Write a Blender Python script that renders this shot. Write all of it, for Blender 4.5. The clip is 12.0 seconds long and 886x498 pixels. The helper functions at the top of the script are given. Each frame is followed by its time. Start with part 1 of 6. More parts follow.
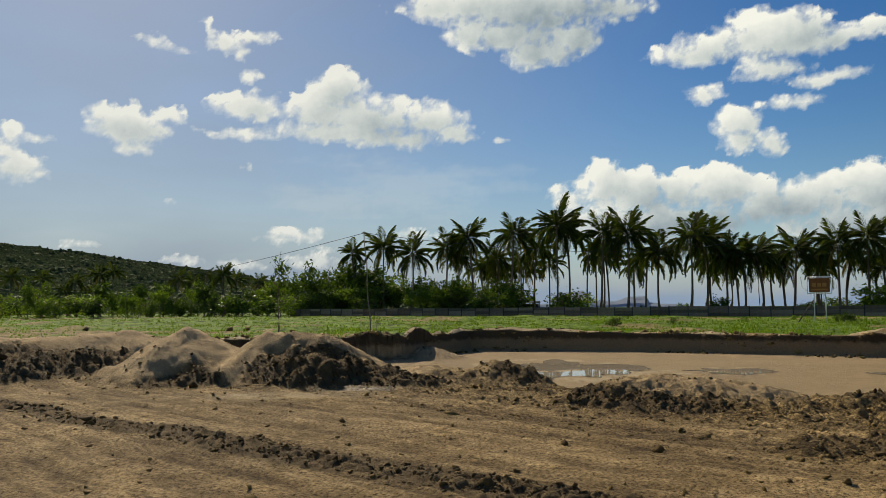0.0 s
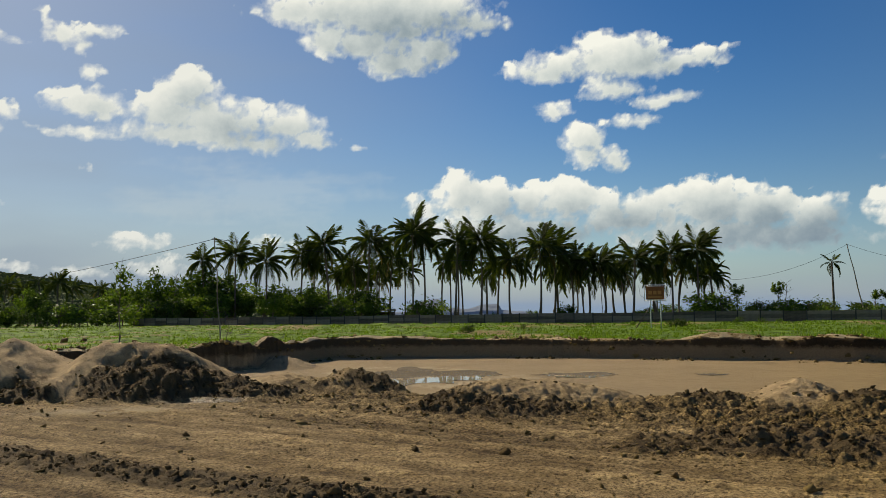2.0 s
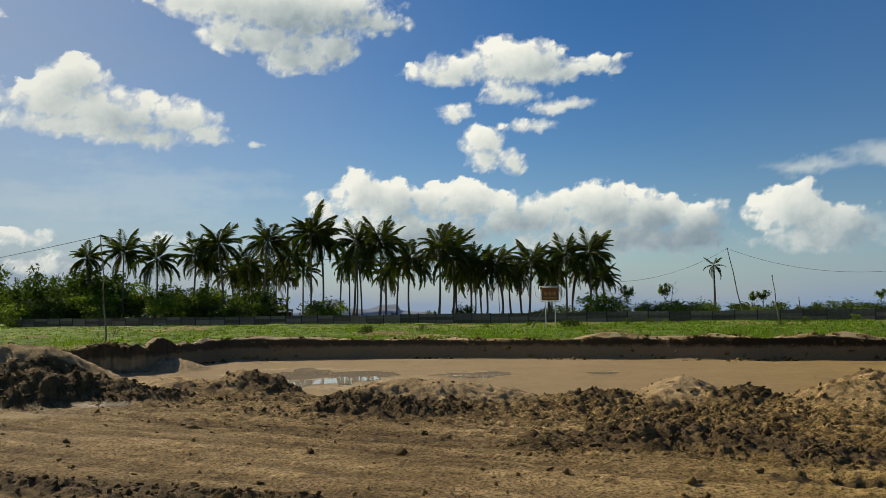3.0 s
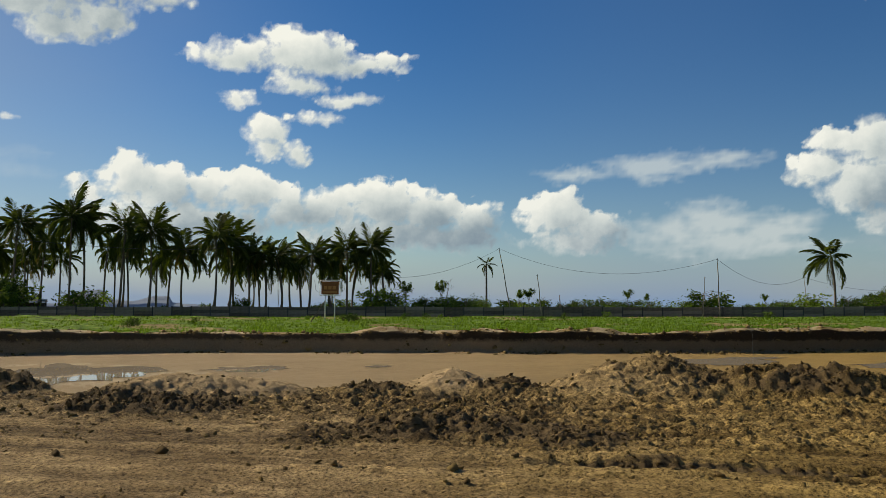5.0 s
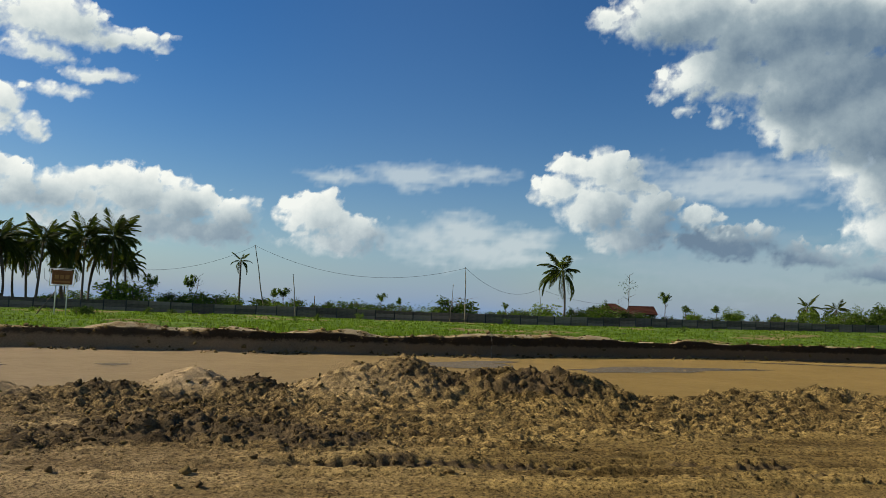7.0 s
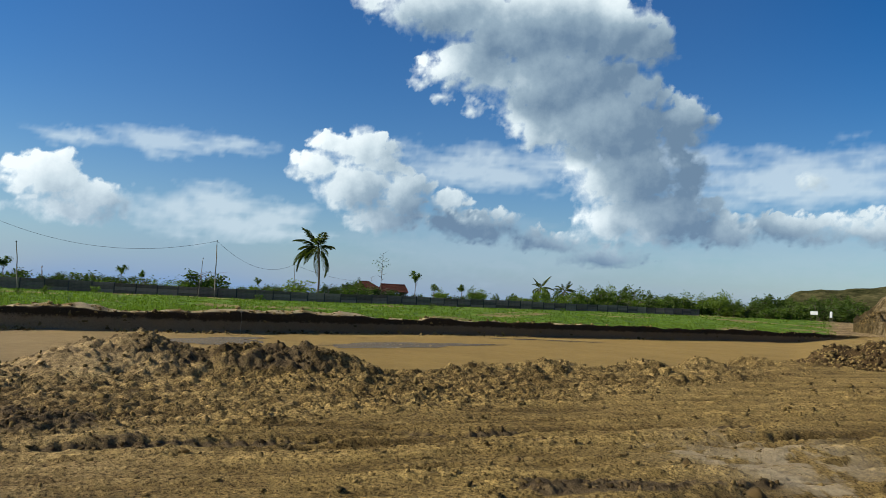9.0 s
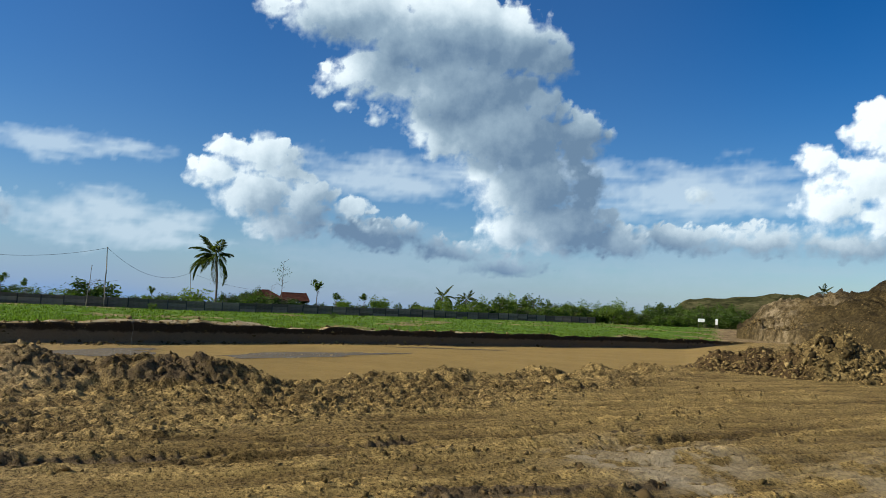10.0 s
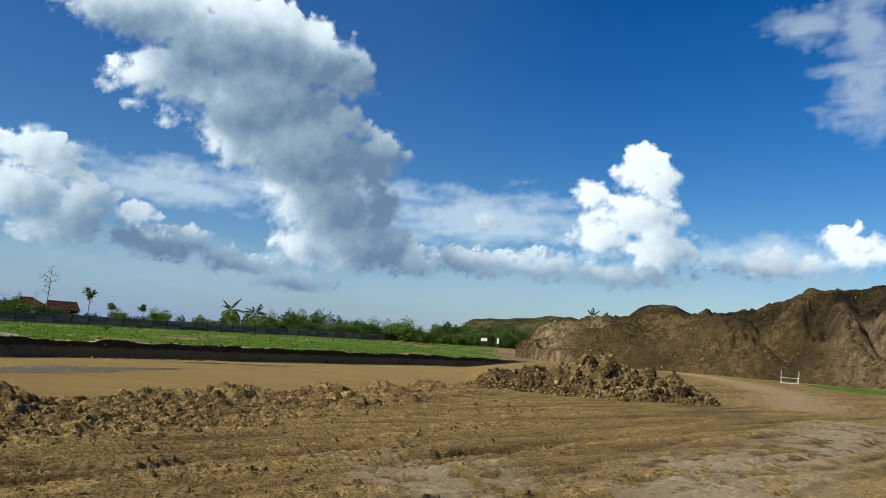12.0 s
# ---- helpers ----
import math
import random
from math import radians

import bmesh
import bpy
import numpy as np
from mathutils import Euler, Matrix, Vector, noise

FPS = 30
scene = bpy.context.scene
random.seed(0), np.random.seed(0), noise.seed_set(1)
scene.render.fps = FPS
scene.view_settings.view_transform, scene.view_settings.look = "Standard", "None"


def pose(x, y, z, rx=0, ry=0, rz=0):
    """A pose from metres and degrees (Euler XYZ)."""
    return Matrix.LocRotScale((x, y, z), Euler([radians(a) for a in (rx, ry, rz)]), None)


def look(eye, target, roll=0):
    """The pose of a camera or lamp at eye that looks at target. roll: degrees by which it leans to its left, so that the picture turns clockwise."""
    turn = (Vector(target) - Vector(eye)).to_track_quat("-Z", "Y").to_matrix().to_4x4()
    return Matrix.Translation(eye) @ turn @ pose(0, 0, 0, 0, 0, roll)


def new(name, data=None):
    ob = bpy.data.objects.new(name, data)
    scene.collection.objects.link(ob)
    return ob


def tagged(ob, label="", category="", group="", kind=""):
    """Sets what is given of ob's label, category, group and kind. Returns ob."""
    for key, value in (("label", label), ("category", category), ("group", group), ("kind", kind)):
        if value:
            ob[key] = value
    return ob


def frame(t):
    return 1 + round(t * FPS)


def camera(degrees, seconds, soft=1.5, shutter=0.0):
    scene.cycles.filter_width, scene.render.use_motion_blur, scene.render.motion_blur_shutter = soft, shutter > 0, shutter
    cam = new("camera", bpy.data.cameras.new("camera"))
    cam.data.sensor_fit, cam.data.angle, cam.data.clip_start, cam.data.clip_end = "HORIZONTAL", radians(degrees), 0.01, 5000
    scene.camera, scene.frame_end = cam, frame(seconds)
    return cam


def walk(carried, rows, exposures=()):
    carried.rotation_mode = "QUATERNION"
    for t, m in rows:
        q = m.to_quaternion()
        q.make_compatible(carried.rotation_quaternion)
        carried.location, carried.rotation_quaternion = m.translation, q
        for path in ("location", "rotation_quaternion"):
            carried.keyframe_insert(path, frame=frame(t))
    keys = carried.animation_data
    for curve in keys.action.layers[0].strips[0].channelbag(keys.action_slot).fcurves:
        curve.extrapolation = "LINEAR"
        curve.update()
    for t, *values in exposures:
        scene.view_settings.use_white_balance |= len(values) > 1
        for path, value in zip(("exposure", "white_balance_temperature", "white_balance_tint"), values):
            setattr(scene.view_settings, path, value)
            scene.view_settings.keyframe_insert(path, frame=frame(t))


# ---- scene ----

# ---------------------------------------------------------------- camera
cam = camera(58.93, 12.0, soft=0.6)
ROWS = [  # seconds, x, y, z, yaw, pitch, roll
    (0.0, 0.0, 0.0, 1.55, 0.03, 4.301, 0.4),
    (0.5, 0.01, 0.036, 1.537, -1.371, 4.51, 0.363),
    (1.0, 0.023, 0.021, 1.54, -3.974, 4.74, 0.56),
    (1.5, 0.036, 0.004, 1.542, -7.004, 4.793, 0.755),
    (2.0, 0.043, 0.008, 1.54, -10.439, 4.782, 0.723),
    (2.5, 0.048, 0.012, 1.543, -13.988, 4.753, 0.661),
    (3.0, 0.056, 0.014, 1.54, -17.783, 4.722, 0.725),
    (5.0, 0.129, 0.021, 1.517, -33.697, 4.219, -0.026),
    (5.5, 0.14, 0.016, 1.513, -37.809, 4.34, -0.601),
    (6.0, 0.15, 0.011, 1.511, -42.112, 4.422, -1.666),
    (6.5, 0.157, -0.002, 1.511, -46.834, 4.43, -2.126),
    (7.0, 0.169, -0.026, 1.511, -51.432, 4.627, -2.156),
    (7.5, 0.183, -0.031, 1.509, -55.792, 4.465, -2.29),
    (9.5, 0.282, -0.066, 1.487, -73.069, 4.025, -2.975),
    (10.0, 0.286, -0.081, 1.49, -76.313, 4.72, -2.827),
    (10.5, 0.283, -0.092, 1.486, -79.537, 5.489, -3.155),
    (11.0, 0.257, -0.102, 1.492, -83.416, 6.419, -3.335),
    (11.5, 0.247, -0.122, 1.5, -87.767, 7.012, -3.382),
    (12.0, 0.239, -0.135, 1.501, -91.494, 6.8, -3.941),
]
EXPOSURES = [(0.0, 0.05, 7500, 10), (2.5, 0.06, 7500, 10), (5.5, 0.04, 7400, 10), (7.5, 0.18, 6900, 10), (9.5, 0.28, 6300, 9), (12.0, 0.24, 6150, 9)]
walk(cam, [(t, pose(x, y, z, 90 + pitch, roll, yaw)) for t, x, y, z, yaw, pitch, roll in ROWS], EXPOSURES)

# ---------------------------------------------------------------- light
SUN_AZ, SUN_EL = -26.0, 33.0   # degrees, azimuth to the right of +y
world = bpy.data.worlds.new("sky")
scene.world = world
world.use_nodes = True
wn = world.node_tree.nodes
sky = wn.new("ShaderNodeTexSky")
sky.sky_type, sky.sun_disc = "NISHITA", False
sky.sun_elevation, sky.sun_rotation = radians(SUN_EL), radians(SUN_AZ)
sky.air_density, sky.dust_density, sky.ozone_density = 1.0, 0.3, 2.2
wn["Background"].inputs["Strength"].default_value = 0.06
deep = wn.new("ShaderNodeHueSaturation")
deep.inputs["Saturation"].default_value = 1.46
deep.inputs["Hue"].default_value = 0.506
world.node_tree.links.new(sky.outputs[0], deep.inputs["Color"])
richer = wn.new("ShaderNodeGamma")
richer.inputs["Gamma"].default_value = 1.15
world.node_tree.links.new(deep.outputs[0], richer.inputs["Color"])
world.node_tree.links.new(richer.outputs[0], wn["Background"].inputs["Color"])

sun_data = bpy.data.lights.new("sun", "SUN")
sun_data.energy, sun_data.angle, sun_data.color = 5.4, radians(0.6), (1.0, 0.93, 0.8)
sun = new("sun", sun_data)
sa, se = radians(SUN_AZ), radians(SUN_EL)
sun.matrix_world = look((0, 0, 60), (-math.sin(sa) * math.cos(se), -math.cos(sa) * math.cos(se), 60 - math.sin(se)))


# ---------------------------------------------------------------- small tools
def at(az, r, z=0.0):
    a = radians(az)
    return Vector((r * math.sin(a), r * math.cos(a), z))


def smooth(a, b, x):
    k = np.clip((x - a) / (b - a), 0, 1)
    return k * k * (3 - 2 * k)


def lattice(ix, iy, seed):
    h = (ix * 374761393 + iy * 668265263 + seed * 1442695041) & 0xFFFFFFFF
    h = ((h ^ (h >> 13)) * 1274126177) & 0xFFFFFFFF
    return ((h ^ (h >> 16)) & 0xFFFFFF) / float(0xFFFFFF)


def vnoise(x, y, seed=0):
    """Value noise 0..1 on arrays."""
    fx, fy = np.floor(x), np.floor(y)
    ix, iy = fx.astype(np.int64), fy.astype(np.int64)
    u, v = x - fx, y - fy
    u, v = u * u * (3 - 2 * u), v * v * (3 - 2 * v)
    a, b = lattice(ix, iy, seed), lattice(ix + 1, iy, seed)
    c, d = lattice(ix, iy + 1, seed), lattice(ix + 1, iy + 1, seed)
    return (a * (1 - u) + b * u) * (1 - v) + (c * (1 - u) + d * u) * v


def fbm(x, y, octaves=4, seed=0, gain=0.5):
    total, amp, norm = 0.0, 1.0, 0.0
    for k in range(octaves):
        total = total + amp * vnoise(x * 2 ** k + 17.3 * k, y * 2 ** k - 9.1 * k, seed + k)
        norm += amp
        amp *= gain
    return total / norm


def billow(x, y, octaves=3, seed=0):
    total, amp, norm = 0.0, 1.0, 0.0
    for k in range(octaves):
        total = total + amp * (1 - np.abs(2 * vnoise(x * 2 ** k + 5.7 * k, y * 2 ** k + 3.3 * k, seed + k) - 1))
        norm += amp
        amp *= 0.5
    return total / norm


def cobbles(x, y, cell, seed, fill=0.7):
    """Heights of blunt angular lumps strewn one to a cell, and a shade for each lump."""
    gx, gy = x / cell, y / cell
    ix, iy = np.floor(gx).astype(np.int64), np.floor(gy).astype(np.int64)
    best, shade = np.zeros_like(x), np.full_like(x, 0.5)
    for dx in (-1, 0, 1):
        for dy in (-1, 0, 1):
            cx, cy = ix + dx, iy + dy
            a, b = lattice(cx, cy, seed), lattice(cx, cy, seed + 1)
            rad = np.where(a < fill, 0.22 + 0.5 * b * b, 0.01)
            u, v = gx - cx - lattice(cx, cy, seed + 2), gy - cy - b
            turn = 6.28 * a / max(fill, 0.1)
            c, s = np.cos(turn), np.sin(turn)
            p, q = np.abs(c * u + s * v) * 0.85, np.abs(c * v - s * u)
            d = 0.45 * np.maximum(p, q) + 0.35 * (p + q) + 0.2 * np.hypot(p, q)
            h = rad * np.clip(1 - (d / rad) ** 2, 0, 1) ** 0.55 * (0.7 + 0.6 * b)
            shade = np.where(h > best, lattice(cx, cy, seed + 3), shade)
            best = np.maximum(best, h)
    return best * cell, shade


def mesh_of(name, verts, faces, mat=None, smooth_faces=False):
    me = bpy.data.meshes.new(name)
    verts = np.asarray(verts, dtype=np.float32)
    if isinstance(faces, np.ndarray):
        n, k = faces.shape
        me.vertices.add(len(verts))
        me.vertices.foreach_set("co", verts.ravel())
        me.loops.add(n * k)
        me.loops.foreach_set("vertex_index", faces.astype(np.int32).ravel())
        me.polygons.add(n)
        me.polygons.foreach_set("loop_start", np.arange(0, n * k, k, dtype=np.int32))
        me.polygons.foreach_set("loop_total", np.full(n, k, dtype=np.int32))
        me.update(calc_edges=True)
    else:
        me.from_pydata([tuple(map(float, v)) for v in verts], [], faces)
    me.validate()
    if smooth_faces:
        me.polygons.foreach_set("use_smooth", np.ones(len(me.polygons), dtype=bool))
    if mat:
        me.materials.append(mat)
    return me


def mesh_bm(name, bm, mat=None, smooth_faces=False):
    me = bpy.data.meshes.new(name)
    bm.to_mesh(me)
    bm.free()
    if smooth_faces:
        me.polygons.foreach_set("use_smooth", np.ones(len(me.polygons), dtype=bool))
    if mat:
        me.materials.append(mat)
    return me


def part(name, data, parent, label="", m=None):
    ob = new(name, data)
    ob.parent = parent
    if m is not None:
        ob.matrix_basis = m
    if label:
        ob["label"] = label
    return ob


def thing(name, place, label, category, group="", data=None, rz=0.0, kind=""):
    ob = new(name, data)
    ob.matrix_basis = pose(place[0], place[1], place[2], 0, 0, rz)
    return tagged(ob, label, category, group, kind)


def grid_faces(rows, cols, wrap=False):
    i, j = np.meshgrid(np.arange(rows - 1), np.arange(cols if wrap else cols - 1), indexing="ij")
    k = (j + 1) % cols
    return np.stack([i * cols + j, i * cols + k, (i + 1) * cols + k, (i + 1) * cols + j], -1).reshape(-1, 4)


def tube(bm, points, radii, sides=8):
    """A bent tapered tube through points."""
    rings = []
    n = len(points)
    for i, (p, r) in enumerate(zip(points, radii)):
        p = Vector(p)
        way = Vector(points[min(i + 1, n - 1)]) - Vector(points[max(i - 1, 0)])
        q = way.to_track_quat("Z", "Y")
        rings.append([bm.verts.new(p + q @ Vector((r * math.cos(2 * math.pi * s / sides), r * math.sin(2 * math.pi * s / sides), 0))) for s in range(sides)])
    for a, b in zip(rings, rings[1:]):
        for s in range(sides):
            bm.faces.new((a[s], a[(s + 1) % sides], b[(s + 1) % sides], b[s]))
    bm.faces.new(rings[0][::-1])
    bm.faces.new(rings[-1])


def box(bm, x0, y0, z0, x1, y1, z1, bevel=0.0):
    made = bmesh.ops.create_cube(bm, size=1.0, matrix=Matrix.Translation(((x0 + x1) / 2, (y0 + y1) / 2, (z0 + z1) / 2)) @ Matrix.Diagonal((x1 - x0, y1 - y0, z1 - z0, 1)))
    if bevel:
        edges = {e for v in made["verts"] for e in v.link_edges}
        bmesh.ops.bevel(bm, geom=list(edges), offset=bevel, segments=1, affect="EDGES")


# ---------------------------------------------------------------- materials
class Nodes:
    """Short hand for building node materials."""

    def __init__(self, name):
        self.mat = bpy.data.materials.new(name)
        self.mat.use_nodes = True
        self.tree = self.mat.node_tree
        self.bsdf = self.tree.nodes["Principled BSDF"]
        self.bsdf.inputs["Specular IOR Level"].default_value = 0.1

    def add(self, kind, **values):
        n = self.tree.nodes.new(kind)
        for key, value in values.items():
            n.inputs[key.replace("_", " ")].default_value = value
        return n

    def link(self, a, b):
        self.tree.links.new(a, b)

    def coords(self, scale=(1, 1, 1), own=False):
        tc = self.add("ShaderNodeTexCoord")
        mp = self.add("ShaderNodeMapping", Scale=scale)
        self.link(tc.outputs["Object"], mp.inputs["Vector"])
        return mp.outputs["Vector"]

    def world(self):
        return self.add("ShaderNodeNewGeometry").outputs["Position"]

    def noise(self, vec, scale, detail=4.0, rough=0.6):
        n = self.add("ShaderNodeTexNoise", Scale=scale, Detail=detail, Roughness=rough)
        self.link(vec, n.inputs["Vector"])
        return n.outputs["Fac"]

    def ramp(self, fac, stops):
        n = self.add("ShaderNodeValToRGB")
        el = n.color_ramp.elements
        while len(el) < len(stops):
            el.new(0.5)
        for e, (p, c) in zip(el, stops):
            e.position, e.color = p, (*c, 1) if len(c) == 3 else c
        self.link(fac, n.inputs["Fac"])
        return n.outputs["Color"]

    def mix(self, fac, a, b, mode="MIX"):
        n = self.tree.nodes.new("ShaderNodeMix")
        n.data_type, n.blend_type = "RGBA", mode
        for slot, value in ((0, fac), (6, a), (7, b)):
            if hasattr(value, "is_output"):
                self.link(value, n.inputs[slot])
            elif isinstance(value, (int, float)):
                n.inputs[slot].default_value = value
            else:
                n.inputs[slot].default_value = (*value, 1)
        return n.outputs[2]

    def math(self, op, a, b=0.5, clamp=False):
        n = self.tree.nodes.new("ShaderNodeMath")
        n.operation, n.use_clamp = op, clamp
        for slot, value in ((0, a), (1, b)):
            if hasattr(value, "is_output"):
                self.link(value, n.inputs[slot])
            else:
                n.inputs[slot].default_value = value
        return n.outputs[0]

    def attr(self, name):
        n = self.tree.nodes.new("ShaderNodeAttribute")
        n.attribute_name = name
        return n.outputs["Fac"]

    def bump(self, height, strength=0.5, distance=0.02):
        n = self.add("ShaderNodeBump", Strength=strength, Distance=distance)
        self.link(height, n.inputs["Height"])
        self.link(n.outputs["Normal"], self.bsdf.inputs["Normal"])

    def colour(self, out):
        self.link(out, self.bsdf.inputs["Base Color"])
        return self

    def rough(self, value):
        if hasattr(value, "is_output"):
            self.link(value, self.bsdf.inputs["Roughness"])
        else:
            self.bsdf.inputs["Roughness"].default_value = value
        return self


def ground_material():
    m = Nodes("earth_and_grass")
    p = m.world()
    coarse, mid, fine, grit = m.noise(p, 0.35, 5), m.noise(p, 2.2, 6, 0.65), m.noise(p, 14, 5, 0.7), m.noise(p, 60, 3, 0.7)
    dirt = m.ramp(m.math("ADD", m.math("MULTIPLY", coarse, 0.5), m.math("MULTIPLY", mid, 0.5)),
                  [(0.34, (0.16, 0.112, 0.052)), (0.48, (0.3, 0.216, 0.108)), (0.6, (0.44, 0.328, 0.178))])
    dirt = m.mix(0.5, dirt, m.ramp(fine, [(0.32, (0.35, 0.34, 0.32)), (0.46, (0.82, 0.81, 0.79)), (0.66, (1.1, 1.08, 1.04))]), "MULTIPLY")
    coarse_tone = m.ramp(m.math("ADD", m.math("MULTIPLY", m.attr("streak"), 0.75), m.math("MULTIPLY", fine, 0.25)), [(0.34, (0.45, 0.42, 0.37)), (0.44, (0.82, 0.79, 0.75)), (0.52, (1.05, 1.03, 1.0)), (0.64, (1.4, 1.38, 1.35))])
    # ochre spans near black to gold: shaded crevices and lit crumbs painted in
    ochre = m.mix(m.attr("ochre"), dirt, m.mix(m.math("ADD", m.math("MULTIPLY", mid, 0.5), m.math("MULTIPLY", fine, 0.5)), (0.032, 0.022, 0.007), (0.6, 0.42, 0.145)))
    sand = m.mix(m.math("ADD", m.math("MULTIPLY", fine, 0.6), m.math("MULTIPLY", mid, 0.4)), (0.2, 0.135, 0.062), (0.7, 0.52, 0.3))
    patchy = m.math("ADD", m.math("MULTIPLY", mid, 0.5), m.math("MULTIPLY", coarse, 0.5))
    floor = m.mix(m.math("MULTIPLY", m.attr("ochre"), 1.05), m.mix(patchy, (0.2, 0.14, 0.075), (0.46, 0.35, 0.21)), m.mix(patchy, (0.17, 0.11, 0.032), (0.42, 0.285, 0.095)))
    soil = m.mix(fine, (0.042, 0.029, 0.014), (0.2, 0.14, 0.07))
    green = m.ramp(m.math("ADD", m.math("MULTIPLY", m.noise(p, 0.9, 4), 0.5), m.math("ADD", m.math("MULTIPLY", mid, 0.25), m.math("MULTIPLY", fine, 0.25))),
                   [(0.36, (0.02, 0.024, 0.008)), (0.45, (0.055, 0.095, 0.01)), (0.54, (0.12, 0.215, 0.018)), (0.65, (0.24, 0.26, 0.05))])
    broken = m.ramp(m.math("ADD", m.math("MULTIPLY", fine, 0.55), m.math("MULTIPLY", mid, 0.45)), [(0.36, (0.04, 0.028, 0.012)), (0.47, (0.16, 0.113, 0.05)), (0.55, (0.28, 0.2, 0.09)), (0.66, (0.48, 0.355, 0.17))])
    ochre = m.mix(m.math("MULTIPLY", m.attr("rough"), m.math("SUBTRACT", 0.95, m.math("MULTIPLY", m.attr("ochre"), 0.6))), ochre, broken)
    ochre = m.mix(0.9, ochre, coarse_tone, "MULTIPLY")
    # dark specks multiplied into the colour stand for shade in small crevices
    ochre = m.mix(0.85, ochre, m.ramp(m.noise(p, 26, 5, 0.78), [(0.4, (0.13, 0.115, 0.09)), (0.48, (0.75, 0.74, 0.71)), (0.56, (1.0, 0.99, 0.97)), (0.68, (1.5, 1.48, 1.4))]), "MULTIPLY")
    col = m.mix(m.attr("sand"), ochre, sand)
    col = m.mix(m.attr("floor"), col, floor)
    col = m.mix(m.attr("crust"), col, m.mix(fine, (0.25, 0.195, 0.11), (0.66, 0.54, 0.36)))
    edge = m.math("ADD", m.math("MULTIPLY", fine, 0.5), m.math("MULTIPLY", mid, 0.5))
    def mask(name, soft=0.16):
        a = m.math("SUBTRACT", m.math("ADD", m.attr(name), m.math("MULTIPLY", m.math("SUBTRACT", edge, 0.5), 0.9)), 0.5 - soft / 2)
        return m.math("MULTIPLY", a, 1 / soft, True)
    col = m.mix(mask("soil"), col, soil)
    up = m.add("ShaderNodeSeparateXYZ")
    m.link(p, up.inputs[0])
    level = m.math("ADD", up.outputs["Z"], m.math("MULTIPLY", m.math("SUBTRACT", edge, 0.5), 0.9))
    topsoil = m.math("ADD", m.math("MULTIPLY", m.math("ADD", level, 0.36), 5.0, True), m.math("SUBTRACT", m.math("MULTIPLY", m.attr("ochre"), 0.75), 0.2), True)
    col = m.mix(m.attr("bank"), col, m.mix(topsoil, m.mix(fine, (0.12, 0.084, 0.046), (0.4, 0.29, 0.175)), m.mix(fine, (0.014, 0.01, 0.006), (0.075, 0.05, 0.027))))
    col = m.mix(mask("grass"), col, green)
    wet = mask("wet", 0.4)
    col = m.mix(wet, col, m.mix(0.75, col, (0.45, 0.42, 0.4), "MULTIPLY"))
    col = m.mix(1.0, col, m.ramp(m.attr("tone"), [(0.1, (0.5, 0.48, 0.45)), (0.4, (0.9, 0.89, 0.87)), (0.6, (1.08, 1.07, 1.05)), (0.95, (1.45, 1.42, 1.36))]), "MULTIPLY")
    m.colour(col)
    m.rough(m.math("SUBTRACT", 0.95, m.math("MULTIPLY", wet, 0.5)))
    h = m.math("ADD", m.math("MULTIPLY", fine, 0.7), m.math("MULTIPLY", grit, 0.35))
    m.bump(h, 1.0, 0.1)
    return m.mat


def clod_material(name, dark, light, pale):
    m = Nodes(name)
    geo = m.add("ShaderNodeNewGeometry")
    rnd = geo.outputs["Random Per Island"]
    n = m.noise(geo.outputs["Position"], 18, 5, 0.7)
    col = m.mix(n, m.ramp(rnd, [(0.0, dark), (0.55, light), (1.0, pale)]), m.ramp(rnd, [(0.0, light), (1.0, pale)]))
    m.colour(col).rough(0.95)
    m.bump(n, 0.6, 0.02)
    return m.mat


def clay_material():
    m = Nodes("heaped_clay")
    p = m.world()
    a, b = m.noise(p, 1.4, 5, 0.7), m.noise(p, 7, 5, 0.75)
    s = m.math("ADD", m.math("MULTIPLY", a, 0.45), m.math("MULTIPLY", b, 0.55))
    pale = m.ramp(s, [(0.36, (0.03, 0.02, 0.008)), (0.5, (0.11, 0.076, 0.027)), (0.64, (0.3, 0.21, 0.08))])
    brown = m.ramp(s, [(0.36, (0.022, 0.014, 0.006)), (0.5, (0.06, 0.037, 0.015)), (0.64, (0.12, 0.077, 0.032))])
    m.colour(m.mix(m.attr("dark"), pale, brown)).rough(0.95)
    m.bump(b, 1.0, 0.08)
    return m.mat


def piece_material(name, stops, scale=9.0, rough=0.92, bump=0.5):
    m = Nodes(name)
    oi = m.add("ShaderNodeObjectInfo").outputs["Random"]
    v = m.coords()
    n = m.noise(v, scale, 5, 0.65)
    big = m.noise(v, scale * 0.2, 3)
    col = m.ramp(m.math("ADD", m.math("MULTIPLY", oi, 0.5), m.math("MULTIPLY", n, 0.5)), stops)
    col = m.mix(0.6, col, m.ramp(big, [(0.35, (0.55, 0.55, 0.55)), (0.65, (1, 1, 1))]), "MULTIPLY")
    m.colour(col).rough(rough)
    m.bump(n, bump, 0.02)
    return m.mat


